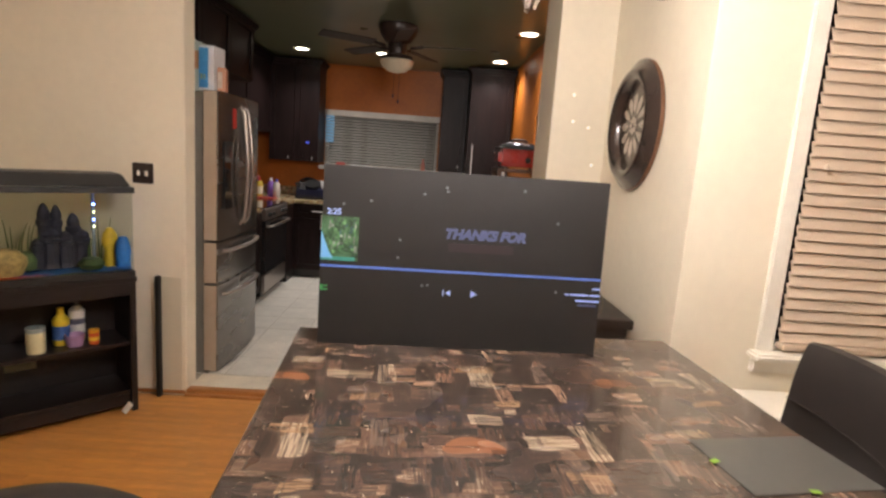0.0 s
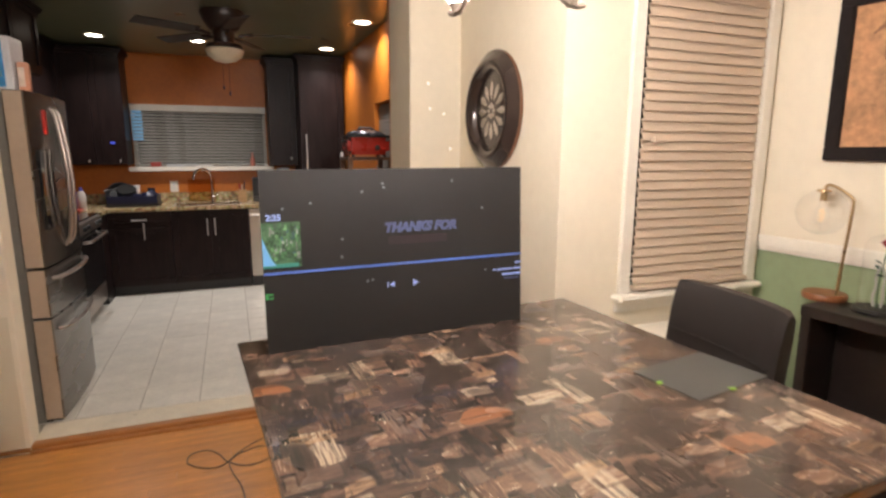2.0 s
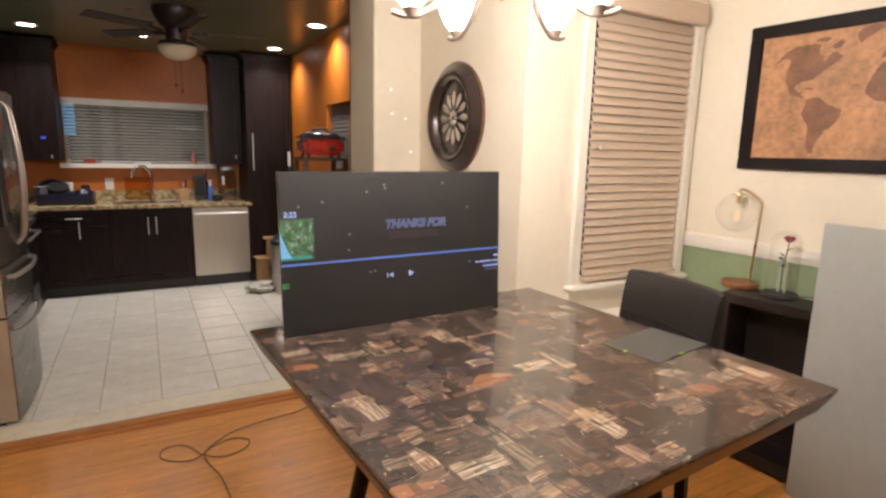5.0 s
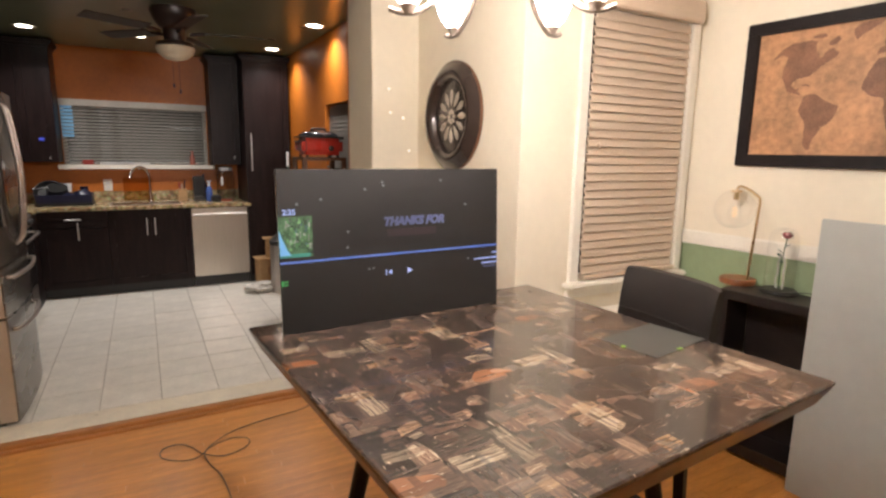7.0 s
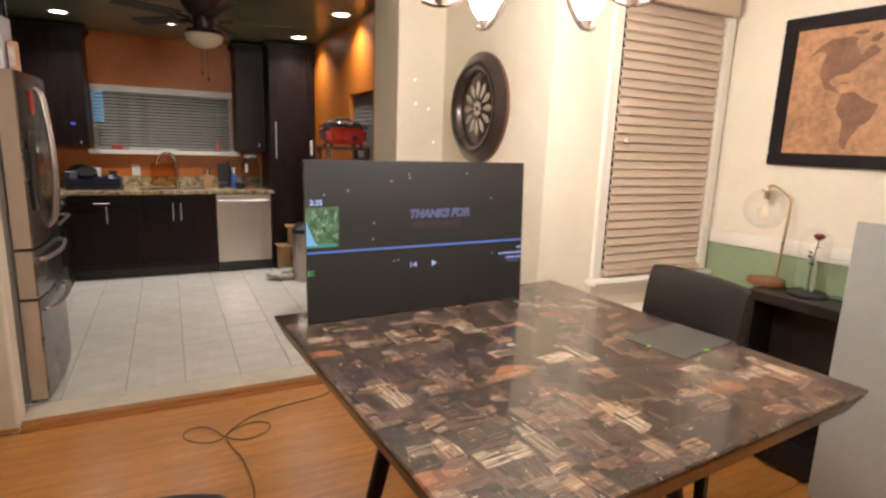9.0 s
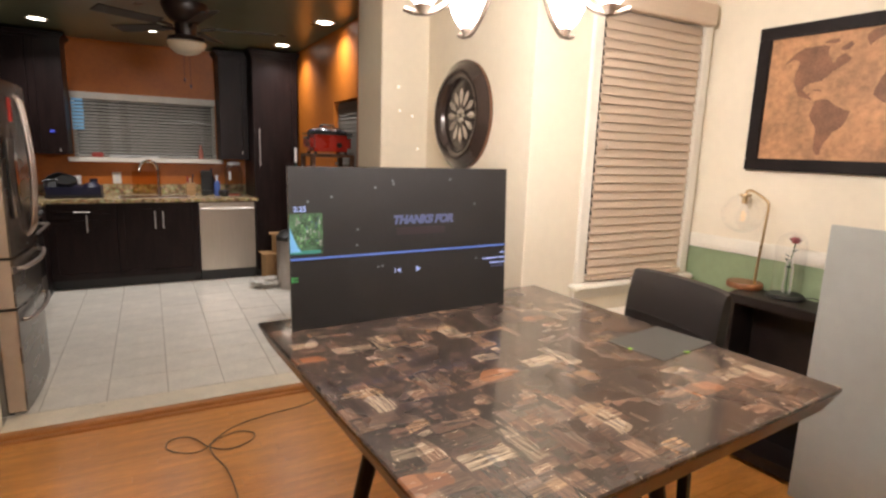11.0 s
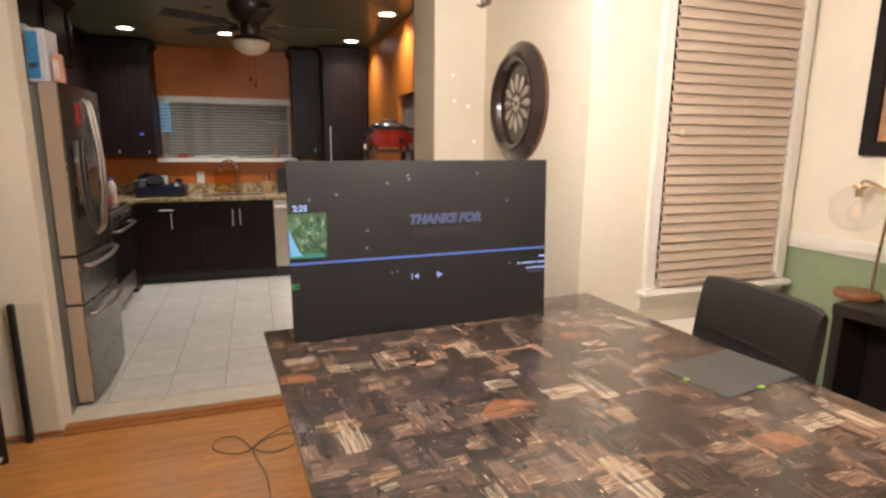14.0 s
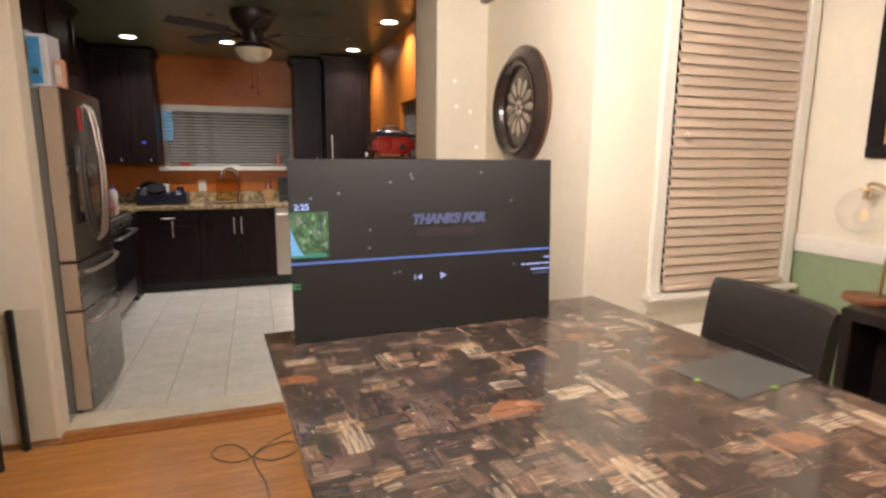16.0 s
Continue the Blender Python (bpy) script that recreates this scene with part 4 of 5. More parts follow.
# light switch, gate
sw = thing("light_switch", "dark double light switch plate with white toggles", "switch", (-1.338, 3.17, 1.28))
part("plate", span(-0.056, 0.056, -0.007, 0, -0.055, 0.055, 0.003), BRONZE, sw)
for x in (-0.02, 0.022):
    part("toggle", span(x - 0.006, x + 0.006, -0.018, -0.007, -0.014, 0.014, 0.002), WHITE, sw)
gt = thing("pet_gate", "clear pet gate panel with a black post against the wall", "gate", (-1.245, 3.12, FLOOR))
part("post", box(0.026, 0.03, 0.70, (0, 0, 0), 0.004), BLACKPLASTIC, gt)
gp = part("mesh_panel", span(0.013, 0.125, 0.0, 0.002, 0.02, 0.695, 0), glass("clear_gate_panel", (0.95, 0.95, 0.93), 0.15), gt, "clear plastic panel")
gp.visible_shadow = False

# ---- aquarium ----
AL, AD = 0.92, 0.29
A0 = Vector((-1.270, 2.945, FLOOR))
adir = Vector((-0.70, -0.68, 0)).normalized()
arz = math.degrees(math.atan2(-adir.y, -adir.x))
mid = A0 + adir * (AL / 2)
SH = 0.765 - FLOOR
st = thing("aquarium_stand", "black-brown open wooden aquarium stand with one shelf", "stand", mid, arz)
# local x to the right along the front, +y to the wall
for sx in (-1, 1):
    part("side_panel", box(0.03, AD, SH - 0.03, (sx * (AL / 2 - 0.015), AD / 2, 0), 0.003), BLACKWOOD, st)
part("top", box(AL + 0.012, AD + 0.01, 0.03, (0, AD / 2, SH - 0.03), 0.004), BLACKWOOD, st)
part("top_rail", box(AL - 0.06, 0.018, 0.07, (0, 0.012, SH - 0.10), 0.002), BLACKWOOD, st)
part("shelf", box(AL - 0.06, AD - 0.03, 0.02, (0, AD / 2 + 0.01, 0.362), 0.002), BLACKWOOD, st)
part("bottom_shelf", box(AL - 0.06, AD - 0.03, 0.02, (0, AD / 2 + 0.01, 0.095), 0.002), BLACKWOOD, st)
part("kick_rail", box(AL - 0.06, 0.018, 0.06, (0, 0.03, 0.035), 0.002), BLACKWOOD, st)
bp = bmesh.new()
for z0, z1 in ((0.02, 0.235), (0.27, 0.60), (0.635, SH - 0.03)):
    bp = join(bp, span(-AL / 2 + 0.03, AL / 2 - 0.03, AD - 0.006, AD, z0, z1, 0))
for z0, z1 in ((0.235, 0.27), (0.60, 0.635)):
    bp = join(bp, span(-AL / 2 + 0.03, -0.06, AD - 0.006, AD, z0, z1, 0), span(0.07, AL / 2 - 0.03, AD - 0.006, AD, z0, z1, 0))
part("dark_backing", bp, BLACKWOOD, st, "back panel with two cord slots")
aq = thing("aquarium", "glass fish tank with black hood, blue gravel and castle ornaments", "aquarium", mid + Vector((0, 0, SH)), arz)
TH = 0.445
tk = part("tank", box(AL - 0.01, AD - 0.02, TH, (0, AD / 2, 0.004), 0.001), glass("tank_glass", (0.89, 0.91, 0.85), 0.01), aq, "clear glass tank")
tk.visible_shadow = False
part("bottom_frame", join(box(AL, 0.012, 0.03, (0, 0.004, 0), 0.003), box(0.012, AD - 0.02, 0.03, (AL / 2 - 0.006, AD / 2, 0), 0.003), box(0.012, AD - 0.02, 0.03, (-AL / 2 + 0.006, AD / 2, 0), 0.003)), BLACKPLASTIC, aq)
part("top_frame", join(box(AL + 0.006, 0.014, 0.03, (0, 0.004, TH - 0.02), 0.003), box(0.014, AD, 0.03, (AL / 2 - 0.004, AD / 2, TH - 0.02), 0.003), box(0.014, AD, 0.03, (-AL / 2 + 0.004, AD / 2, TH - 0.02), 0.003)), BLACKPLASTIC, aq)
hood = box(AL - 0.02, AD - 0.03, 0.062, (0, AD / 2, TH + 0.01), 0.006)
for v in hood.verts:
    if v.co.z > TH + 0.05:
        v.co.x *= 0.94
        v.co.y = AD / 2 + (v.co.y - AD / 2) * 0.75
part("hood", hood, BLACKPLASTIC, aq)
bm = bmesh.new()
bmesh.ops.create_grid(bm, x_segments=60, y_segments=18, size=0.5)
for v in bm.verts:
    x, y = v.co.x, v.co.y
    v.co = Vector((x * (AL - 0.03), AD / 2 + y * (AD - 0.04), 0.035 + 0.02 * noise.noise((x * 5, y * 3, 1)) + 0.006 * noise.noise((x * 60, y * 40, 2))))


def gravel():
    m, t, b = nodes_of("mixed_gravel")
    N, L = t.nodes.new, t.links.new
    co, v, sp_, r = N("ShaderNodeTexCoord"), N("ShaderNodeTexVoronoi"), N("ShaderNodeSeparateXYZ"), N("ShaderNodeValToRGB")
    n = N("ShaderNodeTexNoise")
    n.inputs["Scale"].default_value = 6
    v.inputs["Scale"].default_value = 130
    L(co.outputs["Object"], v.inputs["Vector"]), L(co.outputs["Object"], sp_.inputs[0]), L(co.outputs["Object"], n.inputs["Vector"])
    ma = N("ShaderNodeMath")
    ma.operation = "MULTIPLY_ADD"
    ma.inputs[1].default_value = 0.5
    L(n.outputs[0], ma.inputs[0]), L(sp_.outputs[0], ma.inputs[2])
    r.color_ramp.elements[0].position, r.color_ramp.elements[0].color = 0.16, (0.75, 0.10, 0.02, 1)
    r.color_ramp.elements[1].position, r.color_ramp.elements[1].color = 0.34, (0.02, 0.16, 0.5, 1)
    L(ma.outputs[0], r.inputs[0])
    mx = N("ShaderNodeMix")
    mx.data_type, mx.blend_type, = "RGBA", "MULTIPLY"
    mx.inputs[0].default_value = 0.6
    L(r.outputs[0], mx.inputs[6]), L(v.outputs["Color"], mx.inputs[7])
    L(mx.outputs[2], b.inputs["Base Color"])
    b.inputs["Roughness"].default_value = 0.6
    return m


part("gravel", bm, gravel(), aq, "orange and blue gravel", True)
CASTLE = mat("castle_slate", (0.022, 0.023, 0.042), 0.6, var=0.3, scale=20)
for x, h, w in ((0.115, 0.34, 0.027), (0.165, 0.33, 0.024), (0.14, 0.22, 0.045), (0.235, 0.29, 0.028), (0.265, 0.21, 0.038), (0.20, 0.20, 0.04), (0.09, 0.17, 0.03)):
    part("castle_tower", lathe([(w * 1.25, 0.02), (w * 1.05, h * 0.2), (w * 0.95, h * 0.66), (w * 1.2, h * 0.69), (w * 1.2, h * 0.76), (w * 0.95, h * 0.77), (w * 1.0, h * 0.86), (w * 0.6, h * 0.95), (0.004, h), (0, h)], 12, (x, 0.19, 0.02)), CASTLE, aq, "dark slate castle tower")
part("skull_rock", lathe([(0, 0.12), (0.05, 0.115), (0.085, 0.08), (0.09, 0.05), (0.07, 0.0)], 14, (-0.055, 0.10, 0.04)), mat("tan_rock", (0.34, 0.24, 0.09), 0.7, var=0.4, scale=30), aq, "tan rock ornament", True)
part("plant_clump", lathe([(0, 0.09), (0.035, 0.08), (0.055, 0.045), (0.05, 0.0)], 9, (0.035, 0.19, 0.04)), mat("plant_green", (0.06, 0.10, 0.03), 0.6, var=0.5, scale=30), aq, "", True)
part("plant_clump", lathe([(0, 0.06), (0.04, 0.05), (0.06, 0.025), (0.05, 0.0)], 9, (0.29, 0.10, 0.04)), MATS["plant_green"], aq, "", True)
for i in range(22):
    a, r0 = random.uniform(0, 6.28), random.uniform(0.0, 0.03)
    px, py = random.choice(((0.0, 0.14), (0.05, 0.2), (0.30, 0.17), (0.40, 0.2), (0.36, 0.22)))
    h = random.uniform(0.08, 0.26)
    part("water_plant", tube(curve_points([(px + r0 * math.cos(a), py + r0 * math.sin(a), 0.04), (px + 1.6 * r0 * math.cos(a), py + 1.3 * r0 * math.sin(a), 0.04 + h * 0.6), (px + 2.6 * r0 * math.cos(a) + 0.01, py + 1.5 * r0 * math.sin(a), 0.04 + h)], 4), 0.0045, 5, 0.0015), MATS["plant_green"], aq)
part("sponge_ornament", lathe([(0, 0.23), (0.018, 0.225), (0.036, 0.19), (0.042, 0.15), (0.026, 0.09), (0.036, 0.04), (0.03, 0)], 14, (0.385, 0.15, 0.03), Matrix.Scale(0.9, 4)), mat("yellow_ornament", (0.55, 0.40, 0.03), 0.5, var=0.2), aq, "yellow ornament", True)
part("blue_ornament", lathe([(0, 0.19), (0.02, 0.185), (0.034, 0.15), (0.042, 0.1), (0.036, 0.04), (0.042, 0)], 14, (0.425, 0.075, 0.03), Matrix.Scale(0.9, 4)), mat("blue_ornament", (0.02, 0.16, 0.55), 0.4, var=0.2), aq, "bright blue ornament", True)
BLED = lit("blue_led", (0.12, 0.2, 1.0), 40)
WLED = lit("white_led", (0.9, 0.95, 0.5), 6)
part("filter_tube", tube([(0.33, 0.22, 0.06), (0.33, 0.22, 0.44)], 0.009, 10), mat("filter_plastic", (0.25, 0.3, 0.35), 0.25), aq)
for z, m in ((0.425, BLED), (0.35, BLED), (0.31, WLED), (0.27, BLED), (0.235, WLED)):
    part("led", lathe([(0, 0.006), (0.006, 0), (0, -0.006)], 8, (0.33, 0.208, z)), m, aq, "small glowing light")


def bottle(name, label, at, prof, c, cap=None, capc=(0.05, 0.05, 0.05), band=None, bandc=(0.8, 0.8, 0.8), rough=0.35, material=None):
    b = thing(name, label, "bottle", at)
    part("body", lathe(prof, 20), material or mat(name + "_%02d" % len(MATS), c, rough, var=0.06), b, "", True)
    if cap:
        part("cap", lathe(cap, 16), mat("cap_%02d" % len(MATS), capc, 0.4, var=0.05), b, "", True)
    if band:
        part("paper_band", lathe(band, 20), mat("band_%02d" % len(MATS), bandc, 0.5, var=0.1), b, "", True)
    return b


def on_stand(x, y, z):
    return st.matrix_world @ Vector((x, y, z))


SZ = 0.383
bottle("food_jar", "pale cream fish food jar with a grey lid", on_stand(0.045, 0.09, SZ), [(0, 0), (0.038, 0), (0.04, 0.004), (0.04, 0.105), (0, 0.107)], (0.62, 0.58, 0.36), [(0.041, 0.105), (0.041, 0.125), (0, 0.127)], (0.25, 0.3, 0.3))
bottle("yellow_bottle", "yellow and blue water conditioner bottle", on_stand(0.16, 0.16, SZ), [(0, 0), (0.036, 0), (0.038, 0.005), (0.038, 0.13), (0.018, 0.155), (0, 0.155)], (0.62, 0.45, 0.03), [(0.018, 0.155), (0.016, 0.19), (0, 0.192)], (0.7, 0.5, 0.03), [(0.0385, 0.03), (0.0385, 0.10)], (0.05, 0.12, 0.35))
bottle("white_bottle", "white bottle with a dark printed band and black cap", on_stand(0.235, 0.19, SZ), [(0, 0), (0.034, 0), (0.036, 0.005), (0.036, 0.16), (0.014, 0.185), (0, 0.185)], (0.72, 0.7, 0.66), [(0.015, 0.185), (0.014, 0.215), (0, 0.217)], (0.05, 0.05, 0.07), [(0.0365, 0.09), (0.0365, 0.12)], (0.1, 0.1, 0.15))
bottle("lilac_cup", "small lilac plastic cup", on_stand(0.205, 0.10, SZ), [(0, 0), (0.034, 0), (0.045, 0.06), (0.042, 0.06), (0.03, 0.008), (0, 0.008)], (0.42, 0.25, 0.42))
bottle("red_food_tub", "small red and yellow fish food tub", on_stand(0.285, 0.085, SZ), [(0, 0), (0.024, 0), (0.025, 0.005), (0.025, 0.06), (0, 0.062)], (0.6, 0.10, 0.03), [(0.0255, 0.06), (0.0255, 0.075), (0, 0.076)], (0.7, 0.35, 0.03), [(0.0255, 0.02), (0.0255, 0.04)], (0.75, 0.5, 0.05))
rag = thing("paper_scrap", "crumpled white paper tag at the stand's foot", "scrap", on_stand(0.40, -0.02, 0))
part("sheet", box(0.03, 0.004, 0.07, (0, 0, 0), 0.001, 1, Matrix.Rotation(radians(35), 4, "Y")), FOAM, rag)


# ---- kitchen ----
def handle(parent, x, y, z, length, upright=True, axis="y"):
    """A bar handle in front of a face that looks to -y (axis y) or +x (axis x)."""
    h = length / 2
    out = Vector((0, -0.03, 0)) if axis == "y" else Vector((0.03, 0, 0))
    d = Vector((0, 0, 1)) if upright else (Vector((1, 0, 0)) if axis == "y" else Vector((0, 1, 0)))
    c = Vector((x, y, z))
    bm = tube([c + out - d * h, c + out + d * h], 0.0055, 8)
    for s in (-0.75, 0.75):
        bm = join(bm, tube([c + d * h * s, c + out + d * h * s], 0.005, 6))
    return part("handle", bm, NICKEL, parent, "slim chrome bar handle", True)


def door(parent, x0, x1, z0, z1, y, axis="y", name="door"):
    """A shaker door: frame and sunk panel. axis x: the face looks to +x and x0..x1 run along y."""
    fw_ = min(0.06, (x1 - x0) * 0.25)
    g = 0.0015
    bms, door_ = [], None
    for a0, a1, b0, b1, d in ((x0 + g, x1 - g, z1 - fw_, z1 - g, 0.02), (x0 + g, x1 - g, z0 + g, z0 + fw_, 0.02), (x0 + g, x0 + fw_, z0 + fw_, z1 - fw_, 0.02), (x1 - fw_, x1 - g, z0 + fw_, z1 - fw_, 0.02), (x0 + fw_, x1 - fw_, z0 + fw_, z1 - fw_, 0.010)):
        bms.append(span(a0, a1, y - d, y, b0, b1, 0.0015) if axis == "y" else span(y, y + d, a0, a1, b0, b1, 0.0015))
    door_ = part(name, bms[4], ESPRESSO, parent)
    for piece, bm in zip(("rail", "rail", "stile", "stile"), bms):
        part(piece, bm, ESPRESSO, door_)
    return door_


def cabinet(name, label, x0, x1, y0, y1, z0, z1, doors, axis="y", crown=False, toe=0.0, drawer=0.0, handles=()):
    c = thing(name, label, "cabinet", ((x0 + x1) / 2, (y0 + y1) / 2, z0))
    c.matrix_world = Matrix.Identity(4)
    part("body", span(x0, x1, y0, y1, z0 + toe, z1, 0.001), ESPRESSO, c)
    if toe:
        part("toe_kick", span(x0, x1, y0 + (0.05 if axis == "y" else 0), y1 - (0 if axis == "y" else 0.05), z0, z0 + toe, 0), BLACKPLASTIC, c)
    a0, a1 = (x0, x1) if axis == "y" else (y0, y1)
    face = y0 if axis == "y" else x1
    w = (a1 - a0) / max(1, doors)
    for i in range(doors):
        d = door(c, a0 + w * i, a0 + w * (i + 1), z0 + toe, z1 - drawer, face, axis)
        if i < len(handles) and handles[i]:
            hx, hz, hl = handles[i]
            handle(d, hx if axis == "y" else face + 0.02, face - 0.02 if axis == "y" else hx, hz, hl, True, axis)
        if drawer:
            dr_ = door(c, a0 + w * i, a0 + w * (i + 1), z1 - drawer, z1, face, axis, "drawer")
            if i == 0:
                hm = (a0 + a0 + w) / 2
                handle(dr_, hm if axis == "y" else face + 0.02, face - 0.02 if axis == "y" else hm, z1 - drawer / 2, 0.13, False, axis)
    if crown:
        bms = []
        for k, (o, za, zb) in enumerate(((0.012, z1 - 0.055, z1 - 0.03), (0.03, z1 - 0.03, z1 - 0.012), (0.042, z1 - 0.012, z1 + 0.004))):
            bms.append(span(x0 - (o if axis == "y" else 0), x1 + o, y0 - 0.02 - o, y1 if axis == "y" else y1, za, zb, 0.003) if axis == "y" else span(x0, x1 + 0.02 + o, y0 - 0.002, y1 + 0.002, za, zb, 0.003))
        part("crown_moulding", join(*bms), ESPRESSO, c)
    return c


CT = 0.925
cabinet("base_cabinet", "espresso base cabinet with a drawer beside the stove", -1.25, -0.70, 6.10, KY, KFLOOR, CT - 0.035, 1, toe=0.10, drawer=0.16, handles=((-0.94, 0.70, 0.16),))
cabinet("base_cabinet", "espresso double sink cabinet with chrome bar handles", -0.70, 0.02, 6.10, KY, KFLOOR, CT - 0.035, 2, toe=0.10, handles=((-0.375, 0.72, 0.17), (-0.305, 0.72, 0.17)))
cabinet("pantry_cabinet", "tall espresso pantry cabinet with crown moulding", 0.575, 1.03, 6.08, KY, KFLOOR, KCEIL - 0.03, 1, crown=True, toe=0.09, handles=((0.63, 1.45, 0.38),))
cabinet("wall_cabinet", "narrow espresso wall cabinet beside the window", 0.285, 0.57, 6.36, KY, 1.31, KCEIL - 0.03, 1, crown=True, handles=((0.5, 1.39, 0.03),))
cabinet("wall_cabinet", "espresso wall cabinet with two doors in the corner", -1.60, -1.06, 6.36, KY, 1.33, KCEIL - 0.03, 2, crown=True, handles=((-1.38, 1.37, 0.025), (-1.12, 1.37, 0.025)))
cabinet("wall_cabinet", "espresso wall cabinets above the stove wall", KXL, -1.60, 4.85, 6.36, 1.62, KCEIL - 0.03, 2, axis="x", crown=True)
cabinet("wall_cabinet", "espresso cabinet over the refrigerator", KXL, -1.32, 3.34, 4.85, 1.98, KCEIL - 0.03, 3, axis="x", crown=True)
cabinet("base_cabinet", "espresso base cabinet between refrigerator and stove", KXL, -1.29, 4.14, 5.02, KFLOOR, CT - 0.035, 2, axis="x", toe=0.10)
cabinet("corner_cabinet", "espresso corner base cabinet", KXL, -1.25, 5.80, KY, KFLOOR, CT - 0.035, 0, toe=0.10)
bm = join(span(-1.23, 0.605, 6.05, KY, CT - 0.035, CT, 0.006), span(KXL, -1.23, 5.80, KY, CT - 0.035, CT, 0.004))
solid("granite_worktop", bm, GRANITE, "golden speckled granite worktop along the window wall", "worktop")
solid("granite_worktop", span(KXL, -1.26, 4.13, 5.02, CT - 0.035, CT, 0.006), GRANITE, "golden speckled granite worktop beside the stove", "worktop")
solid("granite_backsplash", span(-1.93, 0.57, KY - 0.02, KY, CT, CT + 0.10, 0.003), GRANITE, "low golden granite backsplash strip", "backsplash")
dw = thing("dishwasher", "stainless steel dishwasher with a curved bar handle", "dishwasher", (0.297, 6.10, KFLOOR))
part("body", span(-0.27, 0.27, 0.01, 0.55, 0.09, CT - KFLOOR - 0.037, 0.002), BLACKPLASTIC, dw)
part("door", span(-0.27, 0.27, -0.025, 0.008, 0.115, CT - KFLOOR - 0.045, 0.008), mat("light_stainless", (0.52, 0.475, 0.415), 0.34, 1.0, var=0.05, scale=3, stretch=(20, 1, 1)), dw, "brushed stainless door")
part("kick_plate", span(-0.27, 0.27, 0.03, 0.06, 0.0, 0.11, 0), BLACKPLASTIC, dw)
part("handle", tube(curve_points([(-0.25, -0.025, 0.755), (-0.23, -0.055, 0.757), (0, -0.07, 0.76), (0.23, -0.055, 0.757), (0.25, -0.025, 0.755)], 6), 0.012, 8), NICKEL, dw, "", True)

# refrigerator
FX, FY0, FY1 = -1.024, 3.385, 4.105
fr = thing("refrigerator", "stainless french-door refrigerator with two lower drawers", "refrigerator", (0, 0, KFLOOR))
fb = KFLOOR
part("body", span(-1.85, FX - 0.085, FY0 + 0.012, FY1 - 0.012, 0.0, 1.69, 0.004), GREYSIDE, fr, "grey painted cabinet sides")


def fridge_door(name, y0, y1, z0, z1):
    bm = bmesh.new()
    n = 8
    ring = [(FX - 0.082, y0), (FX - 0.012, y0)]
    for i in range(n + 1):
        y = y0 + (y1 - y0) * i / n
        cy_ = (y - (FY0 + FY1) / 2) / ((FY1 - FY0) / 2)
        ring.append((FX + 0.02 * (1 - cy_ * cy_) + 0.002, y))
    ring += [(FX - 0.012, y1), (FX - 0.082, y1)]
    lo, hi = [bm.verts.new((x, y, z0)) for x, y in ring], [bm.verts.new((x, y, z1)) for x, y in ring]
    for i in range(len(ring)):
        j = (i + 1) % len(ring)
        bm.faces.new((lo[i], lo[j], hi[j], hi[i]))
    bm.faces.new(lo), bm.faces.new(hi)
    bmesh.ops.recalc_face_normals(bm, faces=bm.faces)
    ob = part(name, bm, DARKSTEEL, fr, "brushed stainless front", True)
    part("edge", join(span(FX - 0.080, FX - 0.006, y0 - 0.002, y0 + 0.002, z0 + 0.004, z1 - 0.004, 0)), TAUPEDGE, ob, "taupe door edge")
    return ob


ym = (FY0 + FY1) / 2
dl = fridge_door("door", FY0, ym - 0.002, 0.835, 1.70)
dr2 = fridge_door("door", ym + 0.002, FY1, 0.835, 1.70)
d3 = fridge_door("drawer", FY0, FY1, 0.575, 0.825)
d4 = fridge_door("drawer", FY0, FY1, 0.022, 0.565)
for d_, y in ((dl, ym - 0.04), (dr2, ym + 0.04)):
    part("handle", tube(curve_points([(FX + 0.018, y, 1.64), (FX + 0.045, y, 1.58), (FX + 0.068, y, 1.28), (FX + 0.052, y, 0.98), (FX + 0.018, y, 0.90)], 8), 0.0115, 10), STEEL, d_, "curved steel handle", True)
for d_, z in ((d3, 0.77), (d4, 0.50)):
    part("handle", tube(curve_points([(FX + 0.006, FY0 + 0.06, z), (FX + 0.042, FY0 + 0.10, z), (FX + 0.065, ym, z), (FX + 0.042, FY1 - 0.10, z), (FX + 0.006, FY1 - 0.06, z)], 8), 0.0115, 10), STEEL, d_, "curved steel handle", True)
part("dispenser", span(FX + 0.002, FX + 0.021, FY0 + 0.06, FY0 + 0.27, 1.02, 1.42, 0.003), BLACKGLASS, dl, "black ice and water dispenser")
part("magnet", span(FX + 0.012, FX + 0.026, FY0 + 0.19, FY0 + 0.235, 1.50, 1.62, 0.004), mat("red_magnet", (0.5, 0.03, 0.02), 0.5), dl, "red paper tag")
part("foot_grille", span(-1.7, FX - 0.06, FY0 + 0.02, FY1 - 0.02, 0.0, 0.02, 0), BLACKPLASTIC, fr)
FT = KFLOOR + 1.70


def carton(label, at, sx, sy, sz, c, panels, rz=0):
    b = thing("carton", label, "box", at, rz, "boxes on the refrigerator")
    part("body", box(sx, sy, sz, (0, 0, 0), 0.003), mat("card_%02d" % len(MATS), c, 0.45, var=0.08, scale=10), b)
    for x0, x1, z0, z1, pc in panels:
        part("printed_panel", span(x0, x1, -sy / 2 - 0.0012, -sy / 2 + 0.0005, z0, z1, 0), mat("print_%02d" % len(MATS), pc, 0.45, var=0.15, scale=25), b)
    return b


